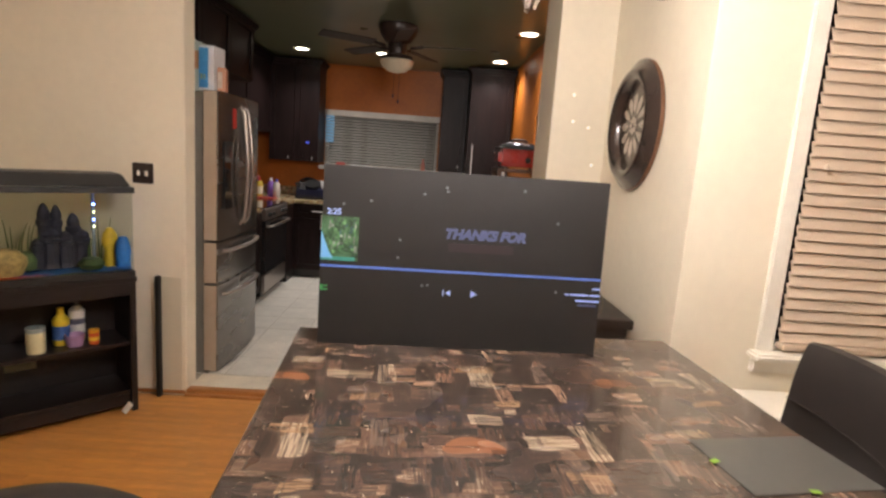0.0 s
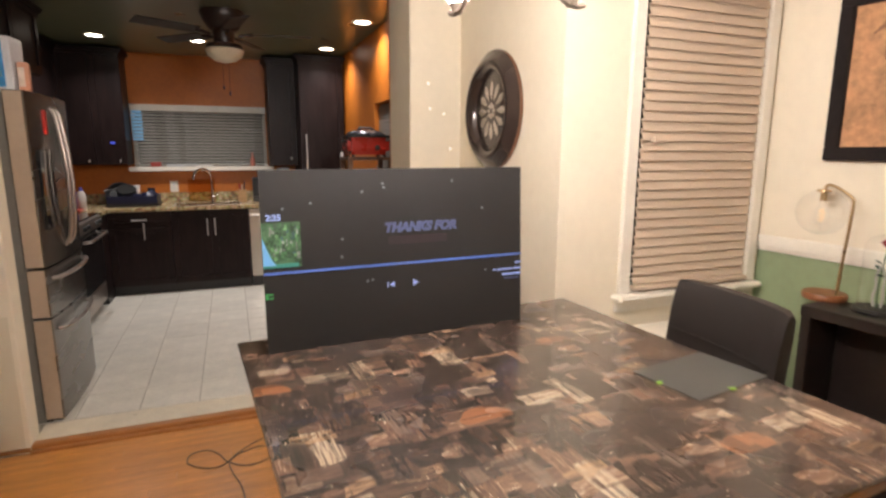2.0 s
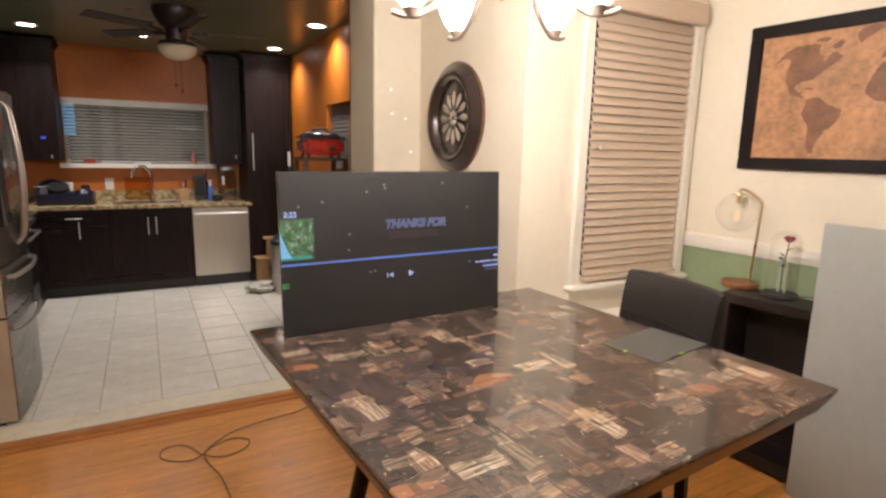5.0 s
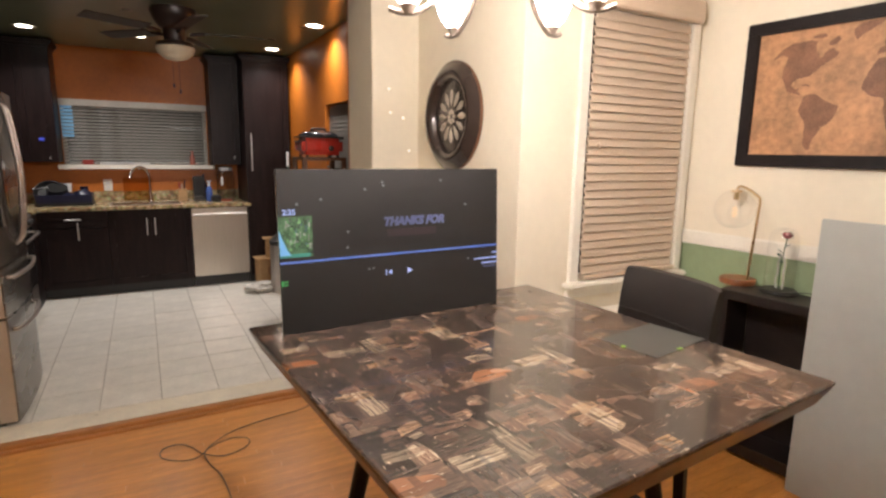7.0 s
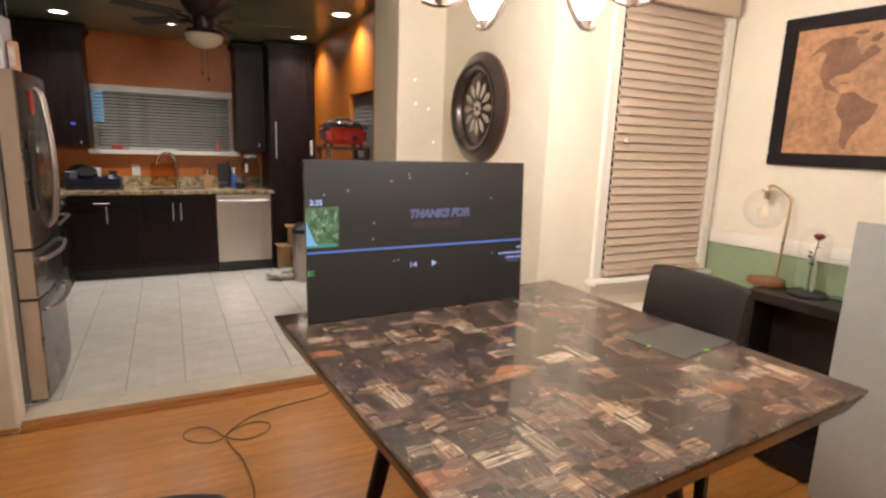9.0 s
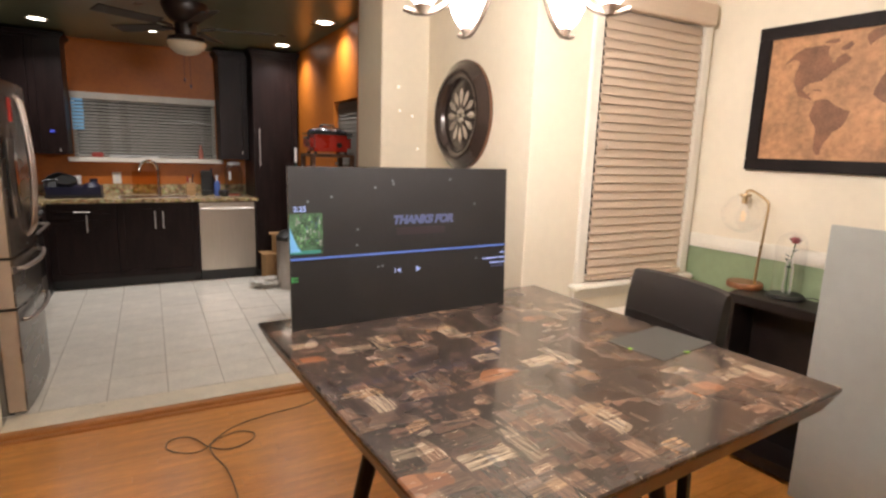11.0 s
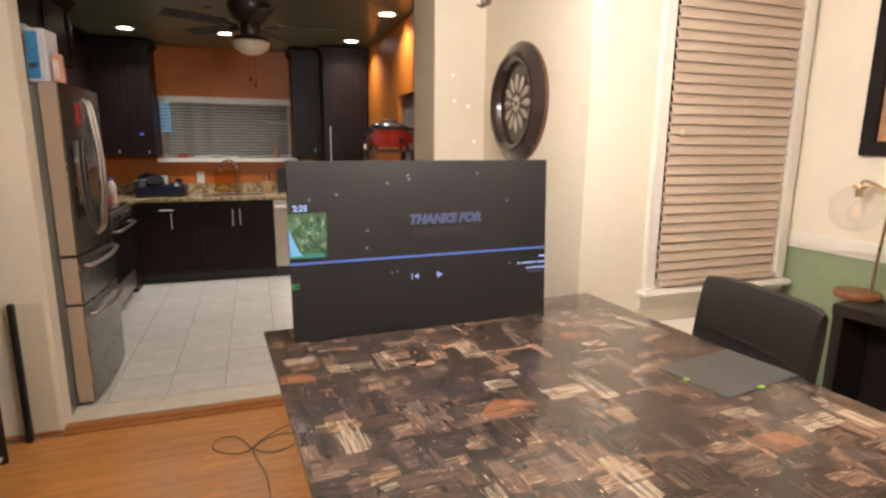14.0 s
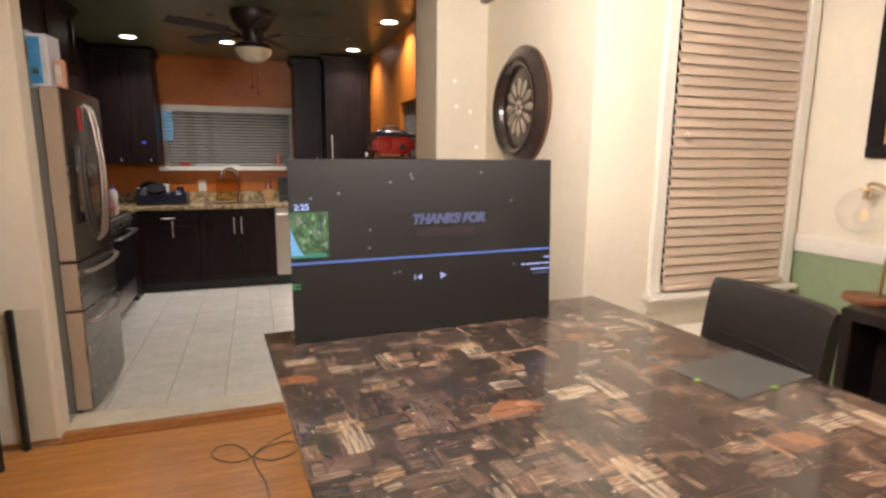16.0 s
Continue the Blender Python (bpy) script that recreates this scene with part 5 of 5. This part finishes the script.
carton("white and blue cardboard carton", (-1.245, 3.52, FT - 0.01), 0.09, 0.16, 0.30, (0.62, 0.62, 0.6), ((-0.02, 0.035, 0.02, 0.26, (0.02, 0.16, 0.55)), (-0.045, -0.03, 0.1, 0.2, (0.5, 0.1, 0.05))), 4)
carton("pale green and white cardboard carton", (-1.172, 3.53, FT), 0.05, 0.15, 0.27, (0.5, 0.56, 0.5), ((-0.02, 0.015, 0.12, 0.22, (0.5, 0.25, 0.12)),), 2)
carton("sky blue and white cardboard carton with printing", (-1.10, 3.50, FT), 0.085, 0.14, 0.25, (0.72, 0.72, 0.74), ((-0.042, 0.012, 0.015, 0.235, (0.08, 0.32, 0.62)), (-0.035, 0.0, 0.06, 0.09, (0.6, 0.5, 0.1))), -6)
carton("small orange and white cardboard carton", (-1.035, 3.49, FT), 0.045, 0.09, 0.135, (0.6, 0.3, 0.2), ((-0.02, 0.005, 0.02, 0.11, (0.65, 0.55, 0.48)),), 10)

# stove and microwave
sv = thing("stove", "black and stainless electric range", "stove", (0, 0, KFLOOR))
part("body", span(-1.9, -1.27, 5.03, 5.78, 0.05, 0.855, 0.003), BLACKPLASTIC, sv)
part("cooktop", span(-1.9, -1.25, 5.03, 5.78, 0.855, 0.868, 0.003), BLACKGLASS, sv)
part("oven_door", span(-1.27, -1.235, 5.045, 5.765, 0.26, 0.74, 0.006), BLACKGLASS, sv, "black glass oven door")
part("control_panel", span(-1.27, -1.232, 5.035, 5.775, 0.75, 0.853, 0.008), STEEL, sv)
part("drawer", span(-1.27, -1.24, 5.045, 5.765, 0.08, 0.245, 0.006), STEEL, sv)
part("oven_handle", tube(curve_points([(-1.235, 5.08, 0.70), (-1.185, 5.12, 0.70), (-1.18, 5.4, 0.70), (-1.185, 5.69, 0.70), (-1.235, 5.73, 0.70)], 6), 0.012, 8), STEEL, sv, "", True)
for y in (5.13, 5.26, 5.55, 5.68):
    part("knob", lathe([(0, 0), (0.02, 0), (0.018, 0.025), (0, 0.027)], 14, (-1.232, y, 0.80), Matrix.Rotation(radians(90), 4, "Y")), BLACKPLASTIC, sv, "", True)
mw_ = thing("microwave", "black over-range microwave with a chrome handle", "microwave", (0, 0, 1.30))
part("body", span(-1.93, -1.57, 5.03, 5.78, 0.0, 0.32, 0.004), BLACKPLASTIC, mw_)
part("door", span(-1.57, -1.545, 5.04, 5.60, 0.01, 0.31, 0.004), BLACKGLASS, mw_)
part("handle", tube(curve_points([(-1.545, 5.585, 0.28), (-1.505, 5.585, 0.25), (-1.495, 5.585, 0.16), (-1.505, 5.585, 0.07), (-1.545, 5.585, 0.04)], 6), 0.011, 8), CHROME, mw_, "", True)

# sink, tap and what stands on the worktop
sk = thing("sink_tap", "tall gooseneck chrome kitchen tap", "tap", (-0.32, 6.52, CT))
part("base", lathe([(0, 0), (0.028, 0), (0.026, 0.012), (0.018, 0.03), (0.016, 0.09), (0, 0.09)], 20), CHROME, sk, "", True)
part("spout", tube(curve_points([(0, 0, 0.08), (0, 0, 0.22), (-0.008, -0.008, 0.29), (-0.05, -0.03, 0.345), (-0.10, -0.055, 0.352), (-0.155, -0.08, 0.31), (-0.172, -0.09, 0.245)], 8), 0.0125, 10, 0.015), CHROME, sk, "", True)
part("lever", tube([(0.015, 0, 0.06), (0.06, -0.01, 0.085)], 0.007, 8), CHROME, sk, "", True)
sb = thing("sink_basin", "stainless undermount sink in the granite worktop", "sink", (-0.36, 6.33, CT - 0.02))
part("rim", join(span(-0.32, 0.32, -0.19, -0.175, 0.0, 0.0225, 0.002), span(-0.32, 0.32, 0.095, 0.11, 0.0, 0.0225, 0.002), span(-0.32, -0.305, -0.175, 0.095, 0.0, 0.0225, 0.002), span(0.305, 0.32, -0.175, 0.095, 0.0, 0.0225, 0.002)), STEEL, sb)
part("bowl", span(-0.305, 0.305, -0.175, 0.095, 0.0, 0.0215, 0), DARKSTEEL, sb)
ot = thing("wall_outlet", "white wall outlet plate over the backsplash", "outlet", (-0.70, KY, 1.09))
part("plate", span(-0.04, 0.04, -0.006, 0, -0.06, 0.06, 0.003), WHITE, ot)
for z in (-0.022, 0.022):
    part("socket", span(-0.015, 0.015, -0.008, -0.006, z - 0.014, z + 0.014, 0.001), FOAM, ot)
cb = thing("cutting_board", "thin clear amber plastic board leaning behind the tap", "cutting board", (-0.43, 6.655, CT + 0.004), 0, rx=-4)
part("sheet", box(0.27, 0.008, 0.235, (0, 0, 0), 0.003), glass("amber_board", (0.93, 0.84, 0.70), 0.25), cb)
rk = thing("dish_rack", "dark blue dish rack heaped with black pans", "dish rack", (-1.04, 6.38, CT))
part("tray", box(0.46, 0.34, 0.03, (0, 0, 0), 0.008), BLACKPLASTIC, rk)
NAVY = mat("navy_plastic", (0.008, 0.010, 0.034), 0.35, var=0.2)
part("basket", join(box(0.44, 0.012, 0.075, (0, -0.16, 0.03), 0.004), box(0.44, 0.012, 0.075, (0, 0.16, 0.03), 0.004), box(0.012, 0.30, 0.075, (0.214, 0, 0.03), 0.004), box(0.012, 0.30, 0.075, (-0.214, 0, 0.03), 0.004), box(0.43, 0.31, 0.01, (0, 0, 0.03), 0)), NAVY, rk)
part("pan", lathe([(0.0, 0.0), (0.10, 0.0), (0.125, 0.05), (0.122, 0.05), (0.098, 0.004), (0, 0.004)], 24, (-0.12, 0, 0.10), Matrix.Rotation(radians(62), 4, "X")), BLACKPLASTIC, rk, "", True)
part("pot", lathe([(0, 0), (0.085, 0), (0.09, 0.09), (0.087, 0.09), (0.082, 0.004), (0, 0.004)], 24, (-0.06, -0.04, 0.17), Matrix.Rotation(radians(-150), 4, "X")), BLACKPLASTIC, rk, "", True)
part("bowl", lathe([(0, 0), (0.05, 0.002), (0.085, 0.05), (0.082, 0.05), (0.05, 0.006), (0, 0.006)], 24, (0.12, -0.03, 0.14), Matrix.Rotation(radians(165), 4, "Y")), NAVY, rk, "dark blue bowl", True)
part("pan_handle", tube([(-0.12, -0.10, 0.17), (-0.24, -0.12, 0.16)], 0.01, 8), BLACKPLASTIC, rk)
part("mixing_bowl", lathe([(0, 0), (0.05, 0.005), (0.09, 0.06), (0.087, 0.06), (0.05, 0.01), (0, 0.008)], 24, (0.02, -0.02, 0.10), Matrix.Rotation(radians(150), 4, "X")), NAVY, rk, "", True)
part("cup", lathe([(0, 0), (0.03, 0), (0.034, 0.08), (0, 0.08)], 16, (0.02, 0.03, 0.12)), FOAM, rk, "", True)
part("cutlery_cup", lathe([(0.03, 0), (0.035, 0.12), (0.032, 0.12), (0.028, 0.004), (0, 0.004)], 16, (0.15, 0.05, 0.05)), NAVY, rk, "", True)
tin = [(0, 0), (0.035, 0), (0.037, 0.004), (0.037, 0.15), (0.02, 0.18), (0, 0.18)]
bottle("oil_bottle", "yellow oil bottle by the stove", (-1.60, 6.02, CT), tin, (0.55, 0.40, 0.04), [(0.015, 0.18), (0.014, 0.215), (0, 0.216)], (0.6, 0.05, 0.03), [(0.0375, 0.04), (0.0375, 0.12)], (0.7, 0.66, 0.5))
bottle("purple_bottle", "purple cleaner bottle by the stove", (-1.50, 6.10, CT), tin, (0.22, 0.10, 0.42), [(0.015, 0.18), (0.014, 0.215), (0, 0.216)], (0.7, 0.7, 0.7))
bottle("clear_bottle", "pale plastic bottle by the stove", (-1.42, 6.03, CT), tin, (0.55, 0.5, 0.45), [(0.015, 0.18), (0.014, 0.21), (0, 0.211)], (0.1, 0.1, 0.5))
bottle("blue_bottle", "blue spray bottle by the stove", (-1.65, 6.15, CT), tin, (0.05, 0.1, 0.4), [(0.015, 0.18), (0.014, 0.225), (0, 0.226)], (0.7, 0.2, 0.2))
pl = thing("red_tray", "red baking tray on the worktop by the stove", "tray", (-1.5, 5.93, CT))
part("tray", box(0.2, 0.14, 0.02, (0, 0, 0), 0.006), mat("red_enamel", (0.4, 0.03, 0.03), 0.3), pl)
kb_ = thing("knife_block", "tan wooden utensil holder with tools", "utensil holder", (-0.02, 6.48, CT))
part("block", box(0.09, 0.08, 0.13, (0, 0, 0), 0.006), mat("tan_wood", (0.45, 0.27, 0.12), 0.5, var=0.2, stretch=(1, 1, 6)), kb_)
for x, y, h, c in ((-0.02, 0.01, 0.07, (0.3, 0.03, 0.03)), (0.02, -0.01, 0.09, (0.05, 0.03, 0.03)), (0.0, 0.02, 0.05, (0.5, 0.4, 0.3))):
    part("tool", tube([(x, y, 0.12), (x * 1.4, y * 1.4, 0.13 + h)], 0.008, 8), mat("tool_%02d" % len(MATS), c, 0.5), kb_)
bl2 = thing("coffee_maker", "black coffee maker on the worktop", "coffee maker", (0.14, 6.5, CT))
part("body", join(box(0.10, 0.13, 0.05, (0, 0, 0), 0.008), box(0.10, 0.05, 0.2, (0, 0.04, 0.05), 0.006), box(0.10, 0.12, 0.05, (0, 0, 0.21), 0.01)), BLACKPLASTIC, bl2)
bottle("soap_bottle", "blue dish soap bottle with a white pump", (0.235, 6.38, CT), [(0, 0), (0.03, 0), (0.032, 0.005), (0.030, 0.13), (0.012, 0.16), (0, 0.16)], (0.06, 0.12, 0.38), [(0.012, 0.16), (0.01, 0.2), (0.02, 0.205), (0.02, 0.215), (0, 0.216)], (0.7, 0.7, 0.72))
bottle("black_bowl", "small black round pot", (0.29, 6.28, CT), [(0, 0), (0.04, 0.0), (0.055, 0.03), (0.05, 0.06), (0.02, 0.07), (0, 0.07)], (0.02, 0.02, 0.02))
bottle("black_bottle", "tall dark bottle beside the coffee maker", (0.20, 6.56, CT), [(0, 0), (0.033, 0), (0.033, 0.16), (0.012, 0.22), (0.012, 0.28), (0, 0.28)], (0.02, 0.015, 0.02))
jar = bottle("drink_dispenser", "large clear glass drink dispenser with a steel lid", (0.41, 6.4, CT), [(0.075, 0.004), (0.095, 0.03), (0.095, 0.25), (0.08, 0.31), (0.064, 0.33)], (1, 1, 1), [(0.068, 0.325), (0.068, 0.355), (0.03, 0.365), (0, 0.365)], (0.4, 0.4, 0.4), material=glass("jar_glass", (0.80, 0.79, 0.76), 0.22))
part("paper_tag", box(0.022, 0.002, 0.09, (-0.05, -0.083, 0.17), 0.0005), FOAM, jar, "white paper strip")
part("red_base", lathe([(0, 0), (0.06, 0), (0.055, 0.012), (0, 0.014)], 20), mat("red_rubber", (0.45, 0.05, 0.02), 0.5), jar, "red base")
for x, c, h in ((-0.85, (0.3, 0.04, 0.03), 0.05), (-0.6, (0.5, 0.5, 0.5), 0.03), (-0.45, (0.6, 0.58, 0.55), 0.02)):
    b = thing("sill_tray", "small tray lying on the kitchen window sill", "tray", (x, KY - 0.05, KW[2]))
    part("tray", box(0.1 if h > 0.04 else 0.3, 0.05, h, (0, 0, 0), 0.006), mat("sill_%02d" % len(MATS), c, 0.4), b)
bottle("pink_bottle", "slim pink bottle on the window sill", (0.11, KY - 0.05, KW[2]), [(0, 0), (0.025, 0), (0.025, 0.08), (0.012, 0.11), (0.012, 0.15), (0, 0.15)], (0.45, 0.16, 0.12))

# boxes, bin, bag, broom by the pantry
KRAFT = mat("kraft_cardboard", (0.36, 0.21, 0.09), 0.7, var=0.12, scale=12)
for at, s, rz, lab in (((0.74, 5.94, KFLOOR), (0.24, 0.2, 0.29), 4, "brown cardboard box on the kitchen floor"), ((0.80, 5.97, KFLOOR + 0.29), (0.16, 0.17, 0.20), -8, "smaller brown cardboard box on top of another")):
    b = thing("cardboard_box", lab, "box", at, rz)
    part("body", box(*s, (0, 0, 0), 0.002), KRAFT, b)
    part("flap", span(-s[0] / 2 - 0.03, s[0] / 2, -s[1] / 2 - 0.002, s[1] / 2, s[2], s[2] + 0.004, 0), KRAFT, b)
    part("printed_mark", span(-0.035, 0.02, -s[1] / 2 - 0.0015, -s[1] / 2, s[2] * 0.45, s[2] * 0.7, 0), mat("box_print", (0.24, 0.13, 0.06), 0.7), b)
tb = thing("trash_bin", "round stainless trash bin with a black lid", "bin", (0.83, 5.55, KFLOOR))
part("body", lathe([(0, 0), (0.14, 0), (0.145, 0.02), (0.145, 0.50), (0, 0.50)], 32), STEEL, tb, "", True)
part("lid", lathe([(0.15, 0.49), (0.15, 0.53), (0.10, 0.58), (0, 0.60)], 32), BLACKPLASTIC, tb, "black lid", True)
bm = bmesh.new()
bmesh.ops.create_icosphere(bm, subdivisions=3, radius=0.10)
for v in bm.verts:
    v.co = Vector((v.co.x * 1.5, v.co.y, max(-0.045, v.co.z * 0.55))) * (1 + 0.55 * noise.noise(v.co * 16) + 0.25 * noise.noise(v.co * 45))
bag = thing("plastic_bag", "crumpled pale plastic bag on the kitchen floor", "bag", (0.60, 5.62, KFLOOR + 0.055))
part("film", bm, mat("bag_plastic", (0.52, 0.49, 0.44), 0.3, var=0.25, scale=20), bag)
br = thing("broom", "broom with a dark green pole leaning in the corner", "broom", (0.93, 5.75, KFLOOR))
part("pole", tube([(0.0, 0.0, 0.05), (0.03, 0.12, 1.25)], 0.012, 10), mat("green_pole", (0.02, 0.06, 0.05), 0.4), br)
part("grip", tube([(0.03, 0.12, 1.25), (0.034, 0.135, 1.40)], 0.015, 10), FOAM, br, "white grip")
part("brush", box(0.24, 0.05, 0.06, (0, 0, 0), 0.01), BLACKPLASTIC, br)

# roaster on a rack
sr = thing("wooden_rack", "tall brown wooden rack against the orange wall", "rack", (0.872, 4.42, KFLOOR))
BROWN = mat("brown_wood", (0.10, 0.045, 0.02), 0.5, var=0.3, stretch=(4, 4, 1))
RZ = 1.43 - KFLOOR
for sx in (-1, 1):
    for sy in (-1, 1):
        part("post", box(0.035, 0.035, RZ - 0.025, (sx * 0.155, sy * 0.15, 0), 0.002), BROWN, sr)
for z in (0.25, 0.65, 1.0, RZ - 0.025):
    part("shelf", box(0.345, 0.34, 0.025, (0, 0, z), 0.002), BROWN, sr)
ro = thing("roaster_oven", "red electric roaster oven with a black lid", "roaster", (0.868, 4.40, 1.43), 0)
ROY = mat("red_enamel_roaster", (0.42, 0.022, 0.012), 0.28, var=0.08, coat=0.4)
part("body", box(0.325, 0.27, 0.132, (0, 0, 0.018), 0.03, 4), ROY, ro, "glossy red body", True)
part("rim", box(0.335, 0.28, 0.012, (0, 0, 0.148), 0.005), BLACKPLASTIC, ro)
lid = bmesh.new()
bmesh.ops.create_uvsphere(lid, u_segments=24, v_segments=12, radius=1)
for v in lid.verts:
    v.co = Vector((math.copysign(abs(v.co.x) ** 0.8, v.co.x) * 0.155, math.copysign(abs(v.co.y) ** 0.8, v.co.y) * 0.13, 0.158 + max(0, v.co.z) * 0.05))
part("lid", lid, mat("dark_enamel_lid", (0.02, 0.02, 0.024), 0.2, var=0.2, coat=0.4), ro, "dark domed lid", True)
part("lid_handle", tube(curve_points([(-0.06, 0, 0.198), (-0.05, 0, 0.218), (0, 0, 0.222), (0.05, 0, 0.218), (0.06, 0, 0.198)], 5), 0.008, 8), BLACKPLASTIC, ro, "", True)
for sx in (-1, 1):
    part("side_handle", tube(curve_points([(sx * 0.158, -0.07, 0.115), (sx * 0.172, -0.06, 0.12), (sx * 0.174, 0, 0.12), (sx * 0.172, 0.06, 0.12), (sx * 0.158, 0.07, 0.115)], 5), 0.009, 8), BLACKPLASTIC, ro, "", True)
part("dial", lathe([(0, 0), (0.022, 0), (0.018, 0.018), (0, 0.02)], 16, (0.06, -0.134, 0.07), Matrix.Rotation(radians(90), 4, "X")), BLACKPLASTIC, ro, "", True)
for sx in (-1, 1):
    for sy in (-1, 1):
        part("foot", lathe([(0, 0), (0.014, 0), (0.012, 0.02), (0, 0.02)], 10, (sx * 0.12, sy * 0.10, 0)), BLACKPLASTIC, ro)

# ceiling fan and can lights
fn = thing("ceiling_fan", "dark wooden ceiling fan with a frosted bowl light, off", "ceiling fan", (-0.11, 4.57, KCEIL))
FANB = mat("fan_bronze", (0.03, 0.018, 0.015), 0.35, 0.2, var=0.2)
part("housing", lathe([(0, 0), (0.15, 0), (0.155, -0.02), (0.135, -0.07), (0.10, -0.12), (0.075, -0.135), (0.07, -0.215), (0.12, -0.228), (0.127, -0.25), (0.10, -0.263), (0, -0.263)], 32), FANB, fn, "", True)
part("bowl", lathe([(0.125, -0.256), (0.132, -0.266), (0.117, -0.303), (0.075, -0.336), (0.02, -0.350), (0, -0.352)], 32), mat("frosted_glass", (0.62, 0.55, 0.42), 0.4, var=0.06), fn, "cream frosted glass bowl", True)
for k in range(5):
    a = radians(-8 + 72 * k)
    iron = tube([(0.10 * math.cos(a), 0.10 * math.sin(a), -0.165), (0.2 * math.cos(a), 0.2 * math.sin(a), -0.15)], 0.012, 6)
    bm = box(0.42, 0.12, 0.007, (0.40, 0, -0.003), 0.003, 2, Matrix.Rotation(radians(11), 4, "X"))
    bmesh.ops.transform(bm, verts=bm.verts, matrix=Matrix.Translation((0, 0, -0.15)) @ Matrix.Rotation(a, 4, "Z"))
    bl_ = part("blade", bm, mat("fan_blade_wood", (0.022, 0.014, 0.011), 0.55, var=0.25, stretch=(1, 8, 1)), fn)
    part("blade_iron", iron, FANB, bl_)
for dx, l in ((-0.02, 0.50), (0.02, 0.54)):
    ch_ = part("pull_chain", tube([(dx, 0.05, -0.25), (dx, 0.05, -l)], 0.0015, 5), FANB, fn)
    part("pull_knob", lathe([(0, 0), (0.008, -0.008), (0.006, -0.03), (0, -0.035)], 10, (dx, 0.05, -l)), FANB, ch_)
for lx, ly in KLIGHTS:
    c = thing("can_light", "round recessed ceiling light, lit warm white", "ceiling light", (lx, ly, KCEIL), 0, "recessed kitchen lights")
    part("trim_ring", lathe([(0.062, 0.0), (0.085, 0.0), (0.082, -0.005), (0.064, -0.004)], 32), WHITE, c, "white trim ring", True)
    part("lens", lathe([(0, -0.002), (0.062, -0.002), (0.062, 0.0)], 32), CANLIGHT, c, "glowing lens")

# light spilled past the board by the projector, put in as thin glowing slabs
SPILL = glow("spilled_light", (0.9, 0.85, 0.75), 1.0)
for x, z in ((0.945, 1.855), (0.955, 1.717), (1.04, 1.69), (1.08, 1.493)):
    s = solid("light_spot", span(x - 0.006, x + 0.006, 3.1630, 3.1648, z - 0.0065, z + 0.0065, 0), SPILL, "small spot of projector light on the cream pier", "light spot")
bm = bmesh.new()
for i in range(9):
    z = 1.585 + 0.0345 * i
    bm_box(bm, -0.995 + random.uniform(-0.002, 0.002), KY - 0.032, z, 0.10 + random.uniform(-0.004, 0.004), 0.001, 0.024)
solid("light_patch", bm, glow("spilled_blue", (0.16, 0.32, 0.48), 0.3), "pale blue patch of projector light on the kitchen blind", "light spot")
solid("light_patch", span(-1.195, -1.155, 6.3372, 6.3382, 1.53, 1.553, 0), glow("spilled_deep_blue", (0.05, 0.07, 0.5), 0.5), "deep blue spot of projector light on the cabinet", "light spot")

# ---- pieces of the floors ----
bm = box(0.3015, 0.2985, 0.007, (0, 0, 0), 0.002, 1)
kf = bpy.data.objects["kitchen_floor"]
tile0 = None
P = 0.3065
for i in range(-3, 8):
    for j in range(0, 12):
        x, y = -0.065 - 0.153 + P * (i - 2), STEP + 0.19 + 0.153 + P * j
        if x < -1.9 or x > 1.25 or y > KY - 0.1:
            continue
        if tile0 is None:
            tile0 = part("tile", bm, TILE, kf)
            ob = tile0
        else:
            ob = new("tile", tile0.data)
            ob.parent = kf
        ob.location = (x, y, KFLOOR - 0.006 + random.uniform(0, 0.0012))
        ob.rotation_euler = (0, 0, random.choice((0, 2)) * math.pi / 2)
PW = 0.057
lens = (0.62, 0.9, 1.15)
meshes = []
fo = bpy.data.objects["floor"]
for l in lens:
    o = part("plank", box(l - 0.0012, PW - 0.0008, 0.012, (0, 0, 0), 0.0008, 1), OAK, fo)
    meshes.append(o.data)
    bpy.data.objects.remove(o)
count, rest, y = 0, [], STEP - 0.0755 - PW / 2
while y > YB:
    x = XL + random.uniform(-0.5, 0)
    far = 1.2 if y > WINY else rx_at(y) + 0.02
    while x < far:
        k = random.randrange(3)
        l = lens[k]
        c = x + l / 2
        if x > XL and x + l < far and count < 290 and y > 0.6:
            ob = new("plank", meshes[k])
            ob.parent, ob.location = fo, (c, y, FLOOR - 0.012)
            count += 1
        else:
            a, b = max(x, XL - 0.01), min(x + l, far)
            if b - a > 0.01:
                rest.append(((a + b) / 2, y, b - a))
        x += l
    y -= PW
me = bpy.data.meshes.new("planks_beyond")
vs, fs = [], []
for c, y, l in rest:
    n = len(vs)
    vs += [(c + sx * (l / 2 - 0.0006), y + sy * (PW / 2 - 0.0004), FLOOR - dz) for dz in (0.012, 0.0) for sx, sy in ((-1, -1), (1, -1), (1, 1), (-1, 1))]
    fs += [(n + 4, n + 5, n + 6, n + 7)] + [(n + a, n + (a + 1) % 4, n + 4 + (a + 1) % 4, n + 4 + a) for a in range(4)]
me.from_pydata(vs, [], fs)
me.materials.append(OAK)
ob = tagged(new("planks_beyond", me), "", "", "", "stuff")
ob.parent = fo
